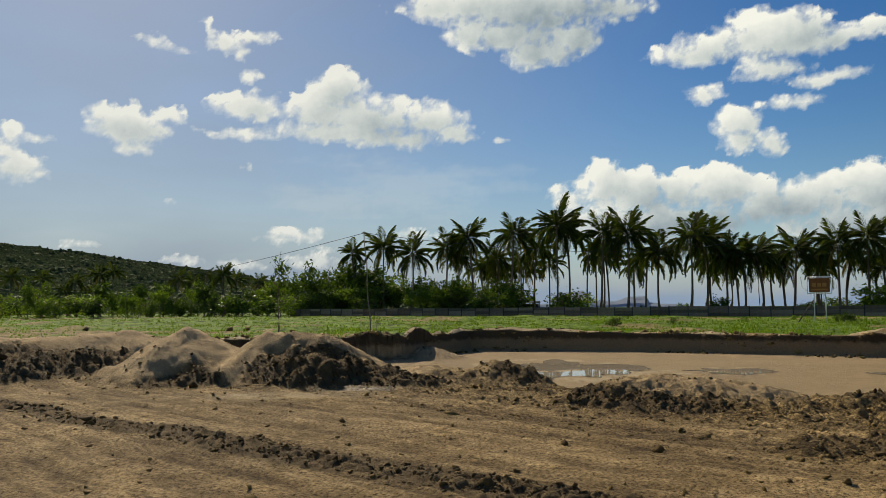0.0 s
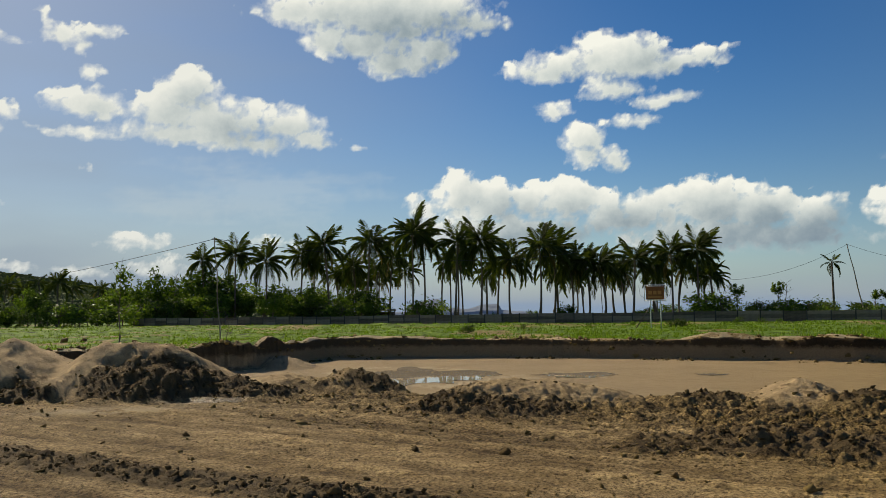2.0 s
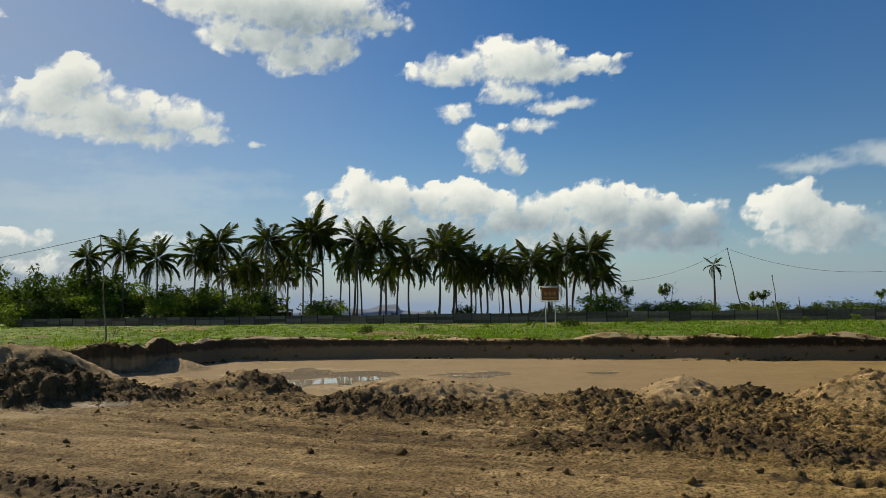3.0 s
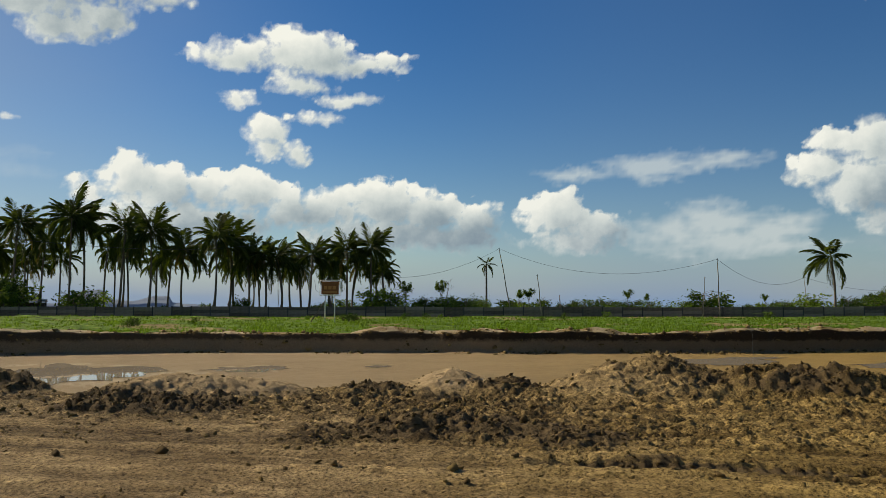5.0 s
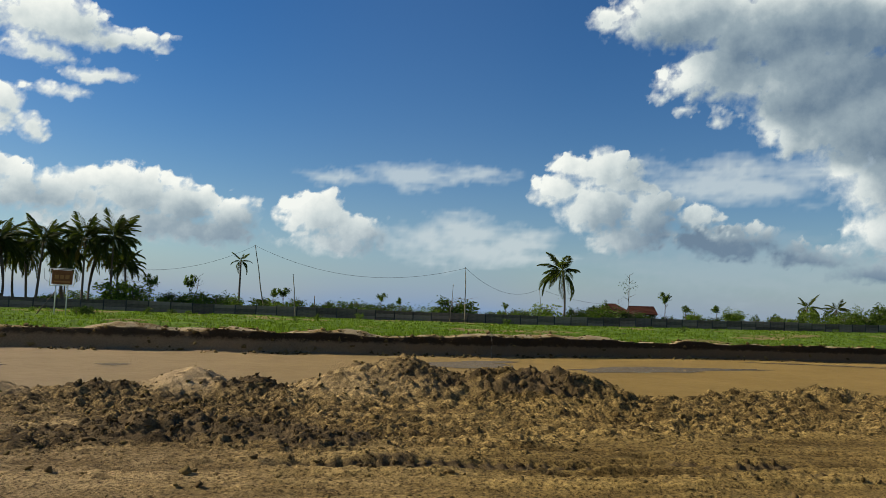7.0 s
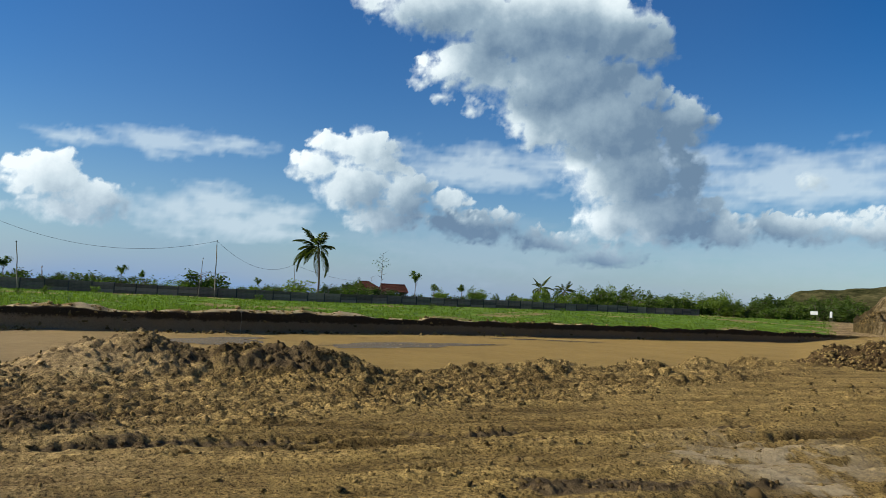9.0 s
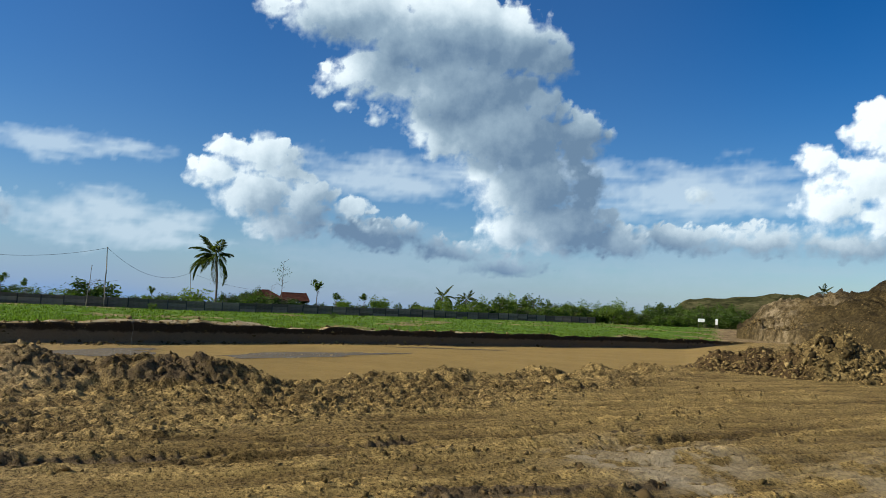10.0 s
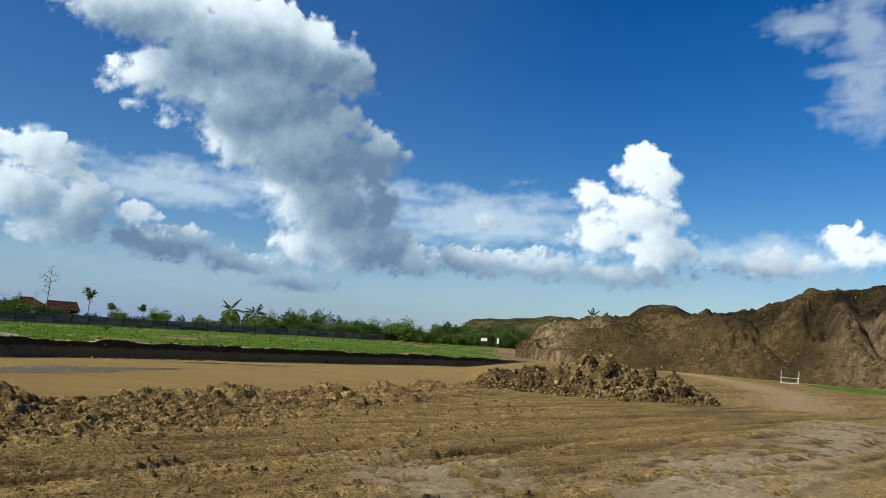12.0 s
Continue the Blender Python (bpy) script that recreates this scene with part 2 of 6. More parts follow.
def leaf_material(name, dark, light, through_light=0.35):
    m = Nodes(name)
    geo = m.add("ShaderNodeNewGeometry")
    oi = m.add("ShaderNodeObjectInfo").outputs["Random"]
    rnd = geo.outputs["Random Per Island"]
    col = m.mix(m.math("ADD", m.math("MULTIPLY", rnd, 0.7), m.math("MULTIPLY", oi, 0.3)), dark, light)
    m.colour(col).rough(0.55)
    tr = m.add("ShaderNodeBsdfTranslucent")
    m.link(m.mix(1.0, col, (1.0, 1.15, 0.35), "MULTIPLY"), tr.inputs["Color"])
    ms = m.add("ShaderNodeMixShader", Fac=through_light)
    m.link(m.bsdf.outputs[0], ms.inputs[1])
    m.link(tr.outputs[0], ms.inputs[2])
    m.link(ms.outputs[0], m.tree.nodes["Material Output"].inputs["Surface"])
    return m.mat


def plain_material(name, a, b, scale=12.0, rough=0.7, metal=0.0, bump=0.2):
    m = Nodes(name)
    n = m.noise(m.coords(), scale, 5, 0.65)
    m.colour(m.mix(n, a, b)).rough(rough)
    m.bsdf.inputs["Metallic"].default_value = metal
    m.bump(n, bump, 0.01)
    return m.mat


def water_material():
    m = Nodes("muddy_water")
    p = m.world()
    n = m.noise(p, 1.5, 3)
    m.colour(m.mix(n, (0.38, 0.32, 0.23), (0.46, 0.39, 0.29))).rough(0.015)
    m.bsdf.inputs["Specular IOR Level"].default_value = 0.5
    m.bump(m.noise(p, 1.1, 2), 0.25, 0.004)
    return m.mat


def hill_material(tones):
    m = Nodes("scrub_hillside")
    p = m.world()
    a, b = m.noise(p, 0.03, 5, 0.7), m.noise(p, 0.28, 5, 0.8)
    col = m.ramp(m.math("ADD", m.math("MULTIPLY", a, 0.5), m.math("MULTIPLY", b, 0.5)), list(zip((0.36, 0.48, 0.57, 0.68), tones)))
    m.colour(col).rough(1.0)
    m.bsdf.inputs["Specular IOR Level"].default_value = 0.0
    m.bump(b, 1.0, 2.0)
    return m.mat


def cliff_material():
    m = Nodes("cut_earth")
    p = m.world()
    a, b, c = m.noise(p, 0.09, 4, 0.6), m.noise(p, 0.8, 6, 0.75), m.noise(p, 3.2, 6, 0.8)
    s = m.math("ADD", m.math("MULTIPLY", a, 0.5), m.math("MULTIPLY", b, 0.5))
    col = m.ramp(s, [(0.38, (0.013, 0.009, 0.0035)), (0.46, (0.032, 0.022, 0.008)), (0.53, (0.066, 0.046, 0.016)), (0.61, (0.15, 0.106, 0.041))])
    col = m.mix(m.attr("talus"), col, m.mix(b, (0.03, 0.021, 0.009), (0.16, 0.115, 0.047)))
    mp = m.add("ShaderNodeMapping", Scale=(1.0, 1.0, 0.12))
    m.link(p, mp.inputs["Vector"])
    runs = m.noise(mp.outputs["Vector"], 1.3, 5, 0.7)
    col = m.mix(m.attr("pale"), col, m.ramp(runs, [(0.38, (0.06, 0.042, 0.018)), (0.5, (0.22, 0.16, 0.08)), (0.62, (0.42, 0.32, 0.19))]))
    col = m.mix(0.7, col, m.ramp(c, [(0.4, (0.5, 0.49, 0.46)), (0.5, (0.9, 0.9, 0.88)), (0.62, (1.25, 1.23, 1.18))]), "MULTIPLY")
    m.colour(col).rough(0.95)
    m.bump(m.math("ADD", m.math("MULTIPLY", b, 0.7), m.math("MULTIPLY", c, 0.3)), 1.0, 0.7)
    return m.mat


def cloud_material():
    m = Nodes("cloud_backdrop")
    p = m.world()
    fine = m.noise(p, 0.016, 8, 0.56)
    puff = m.noise(p, 0.012, 7, 0.6)
    cover = m.math("ADD", m.attr("cover"), m.math("MULTIPLY", m.math("SUBTRACT", fine, 0.5), 0.95))
    alpha = m.math("POWER", m.math("MULTIPLY", m.math("ADD", cover, 0.03), m.attr("crisp"), True), 1.3)
    lit = m.math("ADD", m.attr("lit"), m.math("MULTIPLY", m.math("SUBTRACT", puff, 0.5), 0.5), True)
    col = m.ramp(lit, [(0.0, (0.135, 0.21, 0.3)), (0.3, (0.285, 0.38, 0.455)), (0.6, (0.59, 0.685, 0.725)), (0.92, (0.89, 0.955, 0.955))])
    # a thin veil of cloud behind, and haze low over the horizon in front
    veil = m.attr("veil")
    thin = m.mix(m.attr("tone"), (0.26, 0.345, 0.43), (0.7, 0.8, 0.83))
    both = m.math("SUBTRACT", 1.0, m.math("MULTIPLY", m.math("SUBTRACT", 1.0, alpha), m.math("SUBTRACT", 1.0, veil)))
    col = m.mix(m.math("DIVIDE", alpha, m.math("MAXIMUM", both, 0.01), True), thin, col)
    haze = m.attr("haze")
    full = m.math("SUBTRACT", 1.0, m.math("MULTIPLY", m.math("SUBTRACT", 1.0, both), m.math("SUBTRACT", 1.0, haze)))
    col = m.mix(m.math("DIVIDE", m.math("MULTIPLY", haze, m.math("SUBTRACT", 1.0, m.math("MULTIPLY", both, 0.65))), m.math("MAXIMUM", full, 0.01), True), col, m.mix(m.attr("glare"), (0.19, 0.315, 0.54), (0.27, 0.35, 0.47)))
    em = m.add("ShaderNodeEmission", Strength=0.95)
    m.link(col, em.inputs["Color"])
    tr = m.add("ShaderNodeBsdfTransparent")
    ms = m.add("ShaderNodeMixShader")
    m.link(full, ms.inputs[0])
    m.link(tr.outputs[0], ms.inputs[1])
    m.link(em.outputs[0], ms.inputs[2])
    m.link(ms.outputs[0], m.tree.nodes["Material Output"].inputs["Surface"])
    return m.mat


EARTH = ground_material()
CLOD = clod_material("loose_clods", (0.04, 0.027, 0.008), (0.11, 0.074, 0.024), (0.22, 0.15, 0.055))
CLOD_DARK = clod_material("dark_clods", (0.026, 0.0165, 0.006), (0.068, 0.044, 0.017), (0.135, 0.09, 0.037))
CUT_STONE = clod_material("slope_stone", (0.03, 0.02, 0.007), (0.1, 0.068, 0.024), (0.26, 0.18, 0.07))
ROCK = piece_material("ochre_rock", [(0.25, (0.02, 0.014, 0.005)), (0.5, (0.085, 0.058, 0.021)), (0.78, (0.42, 0.3, 0.115))], 3.0)
CLAY = clay_material()
# leaf tones lifted a little, as haze over the distant hill would
SCRUB = clod_material("hill_scrub_leaves", (0.03, 0.045, 0.02), (0.055, 0.075, 0.031), (0.09, 0.108, 0.046))
POSTGREY = piece_material("dark_concrete_post", [(0.25, (0.05, 0.05, 0.048)), (0.75, (0.1, 0.098, 0.092))], 2.0, 0.9, 0.3)
CONCRETE = piece_material("weathered_concrete", [(0.25, (0.1, 0.086, 0.068)), (0.5, (0.17, 0.148, 0.118)), (0.75, (0.26, 0.228, 0.18))], 2.0, 0.9, 0.3)
BARK = plain_material("palm_bark", (0.07, 0.055, 0.042), (0.17, 0.14, 0.11), 6.0, 0.9, 0, 0.6)
FROND = leaf_material("palm_frond", (0.026, 0.042, 0.012), (0.1, 0.115, 0.03), 0.4)
FROND_DRY = leaf_material("dry_frond", (0.1, 0.075, 0.03), (0.22, 0.17, 0.06), 0.4)
LEAF = leaf_material("broad_leaf", (0.035, 0.062, 0.013), (0.115, 0.165, 0.036), 0.45)
LEAF_DARK = leaf_material("dark_leaf", (0.025, 0.045, 0.012), (0.075, 0.115, 0.028), 0.42)
LEAF_BRIGHT = leaf_material("bright_leaf", (0.06, 0.105, 0.018), (0.18, 0.245, 0.045), 0.45)
GRASS = leaf_material("grass_blade", (0.06, 0.1, 0.014), (0.2, 0.29, 0.04), 0.45)
WATER = water_material()
# hill greens lifted and greyed: the haze of distance is in the colour
HILL = hill_material([(0.016, 0.026, 0.013), (0.03, 0.044, 0.021), (0.046, 0.06, 0.03), (0.065, 0.076, 0.04)])
GRASSHILL = hill_material([(0.016, 0.02, 0.008), (0.05, 0.05, 0.02), (0.11, 0.098, 0.042), (0.19, 0.155, 0.08)])
CLIFF = cliff_material()
CLOUD = cloud_material()
BAMBOO = plain_material("weathered_bamboo", (0.12, 0.105, 0.08), (0.26, 0.235, 0.18), 5.0, 0.7)
CABLE = plain_material("black_cable", (0.015, 0.015, 0.017), (0.03, 0.03, 0.032), 8.0, 0.5)
WHITE = plain_material("white_paint", (0.62, 0.62, 0.6), (0.8, 0.8, 0.78), 7.0, 0.5)
RUST = plain_material("rusty_sheet", (0.14, 0.045, 0.02), (0.33, 0.14, 0.06), 4.0, 0.8)
TILE = plain_material("red_roof_tiles", (0.05, 0.02, 0.014), (0.12, 0.045, 0.03), 2.5, 0.85)
BRICKWALL = plain_material("house_plaster", (0.08, 0.055, 0.04), (0.16, 0.11, 0.08), 1.5, 0.9)
HAZE = plain_material("hazy_mountain", (0.2, 0.24, 0.3), (0.24, 0.28, 0.34), 0.01, 1.0)

# ---------------------------------------------------------------- lie of the land
def wall_range(az):
    return 96.0 / np.cos(np.radians(az - 35.5))


def fence_foot(az):
    return 0.32 + 0.0238 * np.clip(az - 57, 0, 40)


LIP_AZ = [-60, -34, -18, -3, -1, 2, 16, 26, 38, 54, 62, 67, 76, 84, 92, 97, 99, 150]
LIP_R = [34, 35, 37.5, 38, 41, 46, 45.2, 43.2, 42, 45, 50, 54, 60, 69, 84, 95, 96, 96]
RIM_AZ = [-60, -30, -18, -10, -5, 0, 4, 9, 20, 26, 40, 60, 66, 74, 82, 86, 90, 94, 97, 99, 150]
RIM_R = [33, 32, 27, 22.5, 20, 18.2, 17.4, 15.4, 14.9, 14.7, 15.2, 16.0, 16.5, 18.2, 20.2, 22, 25.5, 32, 52, 90, 96]
ROUGH_AZ = [-60, -30, -23, -11, 0, 9, 15, 30, 43, 58, 74, 80, 84, 92, 100, 150]
ROUGH_R = [30, 22, 17, 14.6, 11.2, 9.4, 9.2, 8.7, 8.2, 8.8, 11.2, 12.4, 14.6, 20, 30, 60]
PIT = -0.95


def lip_range(az):
    return np.interp(az, LIP_AZ, LIP_R)


MOUNDS = []


def mound(az, r, h, rx, ry=None, turn=None, sand=0.0, soil=0.0, lumpy=0.5, pointed=0.7):
    """A heap at a bearing and distance; turn is its long side's angle to the line of sight."""
    p = at(az, r)
    MOUNDS.append((p.x, p.y, h, rx, ry or rx, radians(-az if turn is None else turn - az), sand, soil, lumpy, pointed))


# sandy heaps with dark topsoil tipped against them
mound(-21.9, 23.6, 0.95, 2.6, 2.3, None, 0.95, 0.0, 0.15)
mound(-24.5, 23.2, 0.78, 2.6, 2.2, None, 0.9, 0.0, 0.2, 0.3)
mound(-27.5, 22.6, 0.78, 2.8, 2.2, None, 0.9, 0.0, 0.2, 0.3)
mound(-31.0, 22.4, 0.8, 3.0, 2.2, None, 0.9, 0.0, 0.2, 0.3)
for az, r, h in ((-21.8, 20.6, 0.5), (-24.0, 20.3, 0.52), (-26.3, 20.4, 0.6), (-28.6, 20.2, 0.58), (-31, 20.2, 0.6)):
    mound(az, r, h, 1.5, 1.5, None, 0.0, 0.95, 1.1, 0.4)
mound(-18.1, 19.2, 1.16, 1.95, 2.1, None, 1.0, 0.0, 0.12, 0.95)
mound(-19.6, 18.4, 0.66, 1.3, 1.6, None, 1.0, 0.0, 0.12, 0.8)
mound(-16.1, 18.5, 0.7, 1.35, 1.6, None, 0.85, 0.0, 0.3, 0.8)
mound(-15.9, 17.0, 0.42, 0.95, 0.9, None, 0.0, 1.0, 1.3, 0.4)
mound(-18.0, 16.9, 0.16, 1.2, 0.6, None, 0.0, 0.9, 1.2, 0.3)
mound(-12.6, 17.9, 1.0, 1.65, 1.8, None, 1.0, 0.0, 0.2, 0.85)
mound(-13.9, 17.2, 0.55, 1.0, 1.3, None, 1.0, 0.0, 0.2, 0.8)
mound(-10.6, 17.7, 0.87, 1.5, 1.6, None, 0.9, 0.1, 0.3, 0.5)
mound(-8.6, 17.5, 0.84, 1.45, 1.5, None, 0.85, 0.25, 0.4, 0.5)
mound(-6.4, 17.6, 0.56, 1.3, 1.4, None, 0.9, 0.1, 0.4, 0.7)
mound(-11.5, 16.3, 0.5, 1.0, 0.9, None, 0.0, 1.0, 1.4, 0.4)
mound(-9.2, 16.2, 0.6, 1.1, 0.95, None, 0.0, 1.0, 1.4, 0.4)
mound(-7.0, 16.2, 0.42, 1.0, 0.85, None, 0.0, 1.0, 1.4, 0.4)
mound(-4.4, 16.4, 0.3, 0.8, 0.7, None, 0.1, 0.9, 1.4, 0.4)
mound(-2.6, 15.8, 0.22, 1.0, 0.8, None, 0.1, 0.85, 1.3, 0.4)
mound(-0.7, 17.9, 0.3, 1.4, 1.3, None, 0.9, 0.1, 0.35, 0.6)
mound(1.8, 17.2, 0.2, 1.0, 1.0, None, 0.5, 0.4, 0.9, 0.5)
mound(4.3, 16.9, 0.44, 1.05, 1.1, None, 0.55, 0.3, 0.9, 0.75)
mound(5.8, 16.4, 0.26, 0.9, 0.9, None, 0.3, 0.6, 1.2, 0.5)
mound(12.8, 14.2, 0.27, 1.1, 0.9, None, 0.3, 0.55, 1.1, 0.4)
mound(15.2, 14.5, 0.38, 1.15, 1.1, None, 0.75, 0.2, 0.3, 0.55)
mound(17.8, 14.5, 0.33, 1.1, 1.1, None, 0.8, 0.1, 0.25, 0.45)
mound(20.2, 14.5, 0.25, 1.1, 1.0, None, 0.85, 0.0, 0.2, 0.45)
for az, r, h in ((11.6, 12.9, 0.1), (13.6, 12.6, 0.15), (15.6, 12.5, 0.16), (17.4, 12.8, 0.13)):
    mound(az, r, h, 0.9, 0.9, None, 0.0, 0.8, 1.3, 0.4)
mound(29.0, 14.3, 0.14, 0.9, 0.7, None, 0.1, 0.2, 1.4, 0.4)
mound(34.6, 14.5, 0.42, 1.05, 1.05, None, 1.0, 0.0, 0.08, 0.6)
mound(38.6, 14.0, 0.26, 0.9, 0.8, None, 0.1, 0.4, 1.5, 0.4)
# clayey heaps
mound(48.7, 14.8, 0.6, 1.75, 1.7, None, 0.35, 0.0, 0.7, 0.7)
mound(45.2, 14.3, 0.34, 1.1, 1.2, None, 0.35, 0.0, 0.8, 0.5)
mound(51.3, 14.6, 0.38, 1.2, 1.2, None, 0.0, 0.45, 1.2, 0.5)
for az, h in ((55.3, 0.52), (57.6, 0.5), (59.8, 0.48), (61.8, 0.45)):
    mound(az, 14.5, h, 1.0, 1.15, None, 0.0, 0.4, 1.25, 0.45)
mound(63.6, 14.6, 0.28, 0.9, 1.0, None, 0.0, 0.3, 1.2, 0.5)
for az, r, h in ((26.5, 9.6, 0.07), (29.0, 9.6, 0.1), (31.5, 9.8, 0.13), (34.0, 10.0, 0.15), (36.5, 10.0, 0.16), (39.0, 9.8, 0.15), (41.5, 9.6, 0.12), (44.0, 9.3, 0.1)):
    mound(az, r, h, 0.8, 1.0, None, 0.0, 0.3, 0.7, 0.2)
for az, r, h in ((72.0, 17.6, 0.14), (77.2, 18.9, 0.2), (83.5, 21.0, 0.2), (87.0, 23.0, 0.28), (91.0, 25.5, 0.3)):
    mound(az, r, h, 1.3, 0.9, None, 0.0, 0.2, 1.3, 0.4)
mound(-0.9, 39.4, 0.6, 1.6, 1.9, None, 1.0, 0.0, 0.4, 0.8)
mound(-4.5, 38.0, 0.2, 1.6, 1.2, None, 0.1, 0.9, 1.2, 0.4)

RUTS = []


def rut(points, width, depth, soil, ribs=0.0):
    RUTS.append((np.array(points, dtype=float), width, depth, soil, ribs))


# wheel tracks pressed into the yard and the strip of dropped soil
rut([(-9.5, 15.0), (-7.2, 12.9), (-5.3, 11.2), (-4.1, 10.4), (-3.3, 10.1)], 0.5, -0.035, 1.0)
rut([(-3.2, 9.9), (-2.1, 8.75), (-1.0, 7.95), (-0.2, 7.4), (0.54, 6.8), (1.2, 6.2), (2.2, 5.3)], 0.46, -0.04, 1.0)
rut([(-4.6, 9.6), (-2.4, 7.7), (-1.2, 6.9)], 0.14, 0.012, 0.35, 1.0)
rut([(-5.6, 9.4), (-4.4, 8.2), (-3.4, 7.2)], 0.3, 0.02, 0.3, 1.0)
rut([(5.3, 5.9), (5.9, 5.28), (6.8, 4.58), (8.25, 3.46), (9.9, 1.93), (12.0, -0.4)], 0.2, 0.09, 0.8, 1.0)
rut([(7.1, 3.84), (8.9, 1.72), (10.5, -0.06), (12.9, -2.38)], 0.2, 0.08, 0.75, 1.0)
rut([(8.7, 3.7), (9.0, 1.8), (10.0, 0.77), (11.8, -1.5)], 0.2, 0.08, 0.75, 1.0)
rut([(9.6, -1.25), (11.1, -2.96), (12.7, -4.7)], 0.22, 0.08, 0.8, 1.0)
rut([(6.1, 4.9), (7.15, 4.4)], 0.2, -0.02, 0.6)
rut([(5.0, 6.0), (6.25, 5.3)], 0.2, -0.02, 0.5)
rut([(6.6, 1.4), (7.2, 0.6), (8.0, -0.3)], 0.24, -0.03, 0.85)
rut([(3.4, 7.4), (4.6, 6.6), (5.6, 6.2)], 0.16, 0.015, 0.35)


def along(x, y, pts):
    """Distance to a bent line, and the way along it."""
    best, where, run = np.full(x.shape, 1e9), np.zeros(x.shape), 0.0
    for (ax, ay), (bx, by) in zip(pts[:-1], pts[1:]):
        dx, dy = bx - ax, by - ay
        ln = math.hypot(dx, dy)
        k = np.clip(((x - ax) * dx + (y - ay) * dy) / ln ** 2, 0, 1)
        d = np.hypot(x - ax - k * dx, y - ay - k * dy)
        where = np.where(d < best, run + k * ln, where)
        best = np.minimum(d, best)
        run += ln
    return best, where


def land(x, y):
    """Height and the surface masks of the ground at arrays x, y."""
    r, az = np.hypot(x, y), np.degrees(np.arctan2(x, y))
    lip = lip_range(az) + 0.7 * (fbm(x * 0.35, y * 0.35, 3, 31) - 0.5) + 0.25 * (fbm(x * 1.7, y * 1.7, 2, 32) - 0.5)
    rim = np.interp(az, RIM_AZ, RIM_R) + 1.2 * (fbm(x * 0.5, y * 0.5, 3, 33) - 0.5)
    rough_r = np.interp(az, ROUGH_AZ, ROUGH_R) + 0.8 * (fbm(x * 0.7, y * 0.7, 3, 34) - 0.5)
    inside = np.clip((az + 27) / 3, 0, 1) * np.clip((98.5 - az) / 5, 0, 1)
    # broad form
    z = 0.05 * (fbm(x * 0.25, y * 0.25, 3, 1) - 0.5)
    meadow = smooth(0, 1.0, r - lip)
    right = np.clip((az - 62) / 30, 0, 1) * np.clip((135 - az) / 25, 0, 1)
    foot = np.where(np.abs(az - 35.5) < 75, fence_foot(az), np.where(az > 100, 1.25, 0.3))
    gate = np.clip(wall_range(np.clip(az, -25, 92)), 90, 160)
    far = smooth(0, 1, (r - lip) / np.maximum(gate - lip, 5)) * foot
    z = z + meadow * (far - 0.42 * right * np.exp(-np.maximum(r - lip, 0) / 14.0) + 0.22 * (fbm(x * 0.12, y * 0.12, 4, 2) - 0.5) + 0.1 * (fbm(x * 0.6, y * 0.6, 3, 3) - 0.5))
    clump = cobbles(x, y, 2.6, 280, 0.26)[0]
    clump = clump * 0.14 * meadow * (1 - smooth(95, 130, r)) * np.clip((30 - az) / 25, 0.12, 1) * (r > lip + 1.5)
    z = z + clump
    # pit
    down = smooth(0, 1.6, r - rim) * (1 - smooth(-0.12, 0.1, r - lip)) * inside
    z = z * (1 - down) + (PIT + 0.012 * (fbm(x * 0.4, y * 0.4, 3, 5) - 0.5)) * down
    brow = np.exp(-((r - lip - 0.9) / 1.0) ** 2) * inside * (fbm(x * 0.5, y * 0.5, 3, 8) - 0.25)
    z = z + 0.85 * np.clip(brow, 0, 1)
    # heaps
    sand, soil, lump, pile = np.zeros_like(z), np.zeros_like(z), np.zeros_like(z), np.zeros_like(z)
    for mx, my, h, rx, ry, turn, ms, mo, lumpy, pointed in MOUNDS:
        c, s = math.cos(turn), math.sin(turn)
        u, v = ((x - mx) * c + (y - my) * s) / rx, (-(x - mx) * s + (y - my) * c) / ry
        near = (u * u + v * v) < 2.6
        if not near.any():
            continue
        wob = 1 + 0.5 * (fbm(x[near] * 0.9, y[near] * 0.9, 4, 11) - 0.5)
        d = np.hypot(u[near], v[near]) * wob
        cone = np.clip(1.06 - np.sqrt(d * d + 0.0036), 0, 1) * 1.0
        dome = np.exp(-(1.35 * d) ** 2)
        g = pointed * cone + (1 - pointed) * dome
        pile[near] = pile[near] + (h * g) ** 3
        w = np.clip(g * 2.2, 0, 1)
        sand[near] = np.maximum(sand[near], w * ms) * (1 - 0.8 * mo * w)
        soil[near] = np.maximum(soil[near] * (1 - 0.8 * ms * w), w * mo)
        lump[near] = np.maximum(lump[near] * (1 - 0.6 * ms * w), w * lumpy)
    pile = np.cbrt(pile)
    z = z + pile
    # runnels down the sandy heaps
    z = z + np.clip(pile * 2, 0, 1) * sand * (0.12 * (fbm(x * 2.1, y * 2.1, 4, 19) - 0.5) + 0.1 * (0.5 - billow(x * 1.6 + 0.5 * y, y * 0.7, 3, 20)))
    rough = smooth(0, 1.2, r - rough_r) * (1 - smooth(-0.3, 0.8, r - rim)) * np.clip((104 - az) / 8, 0, 1)
    heapy = 0.62 + 0.4 * smooth(0.36, 0.62, fbm(x * 0.42, y * 0.42, 3, 17))
    inner = np.where(az < 28, 0.3 + 0.7 * smooth(1.5, 4.5, r - rough_r), 1.0)
    rough = np.maximum(rough * heapy * inner * (1 - 0.75 * np.clip(sand, 0, 1)), lump)
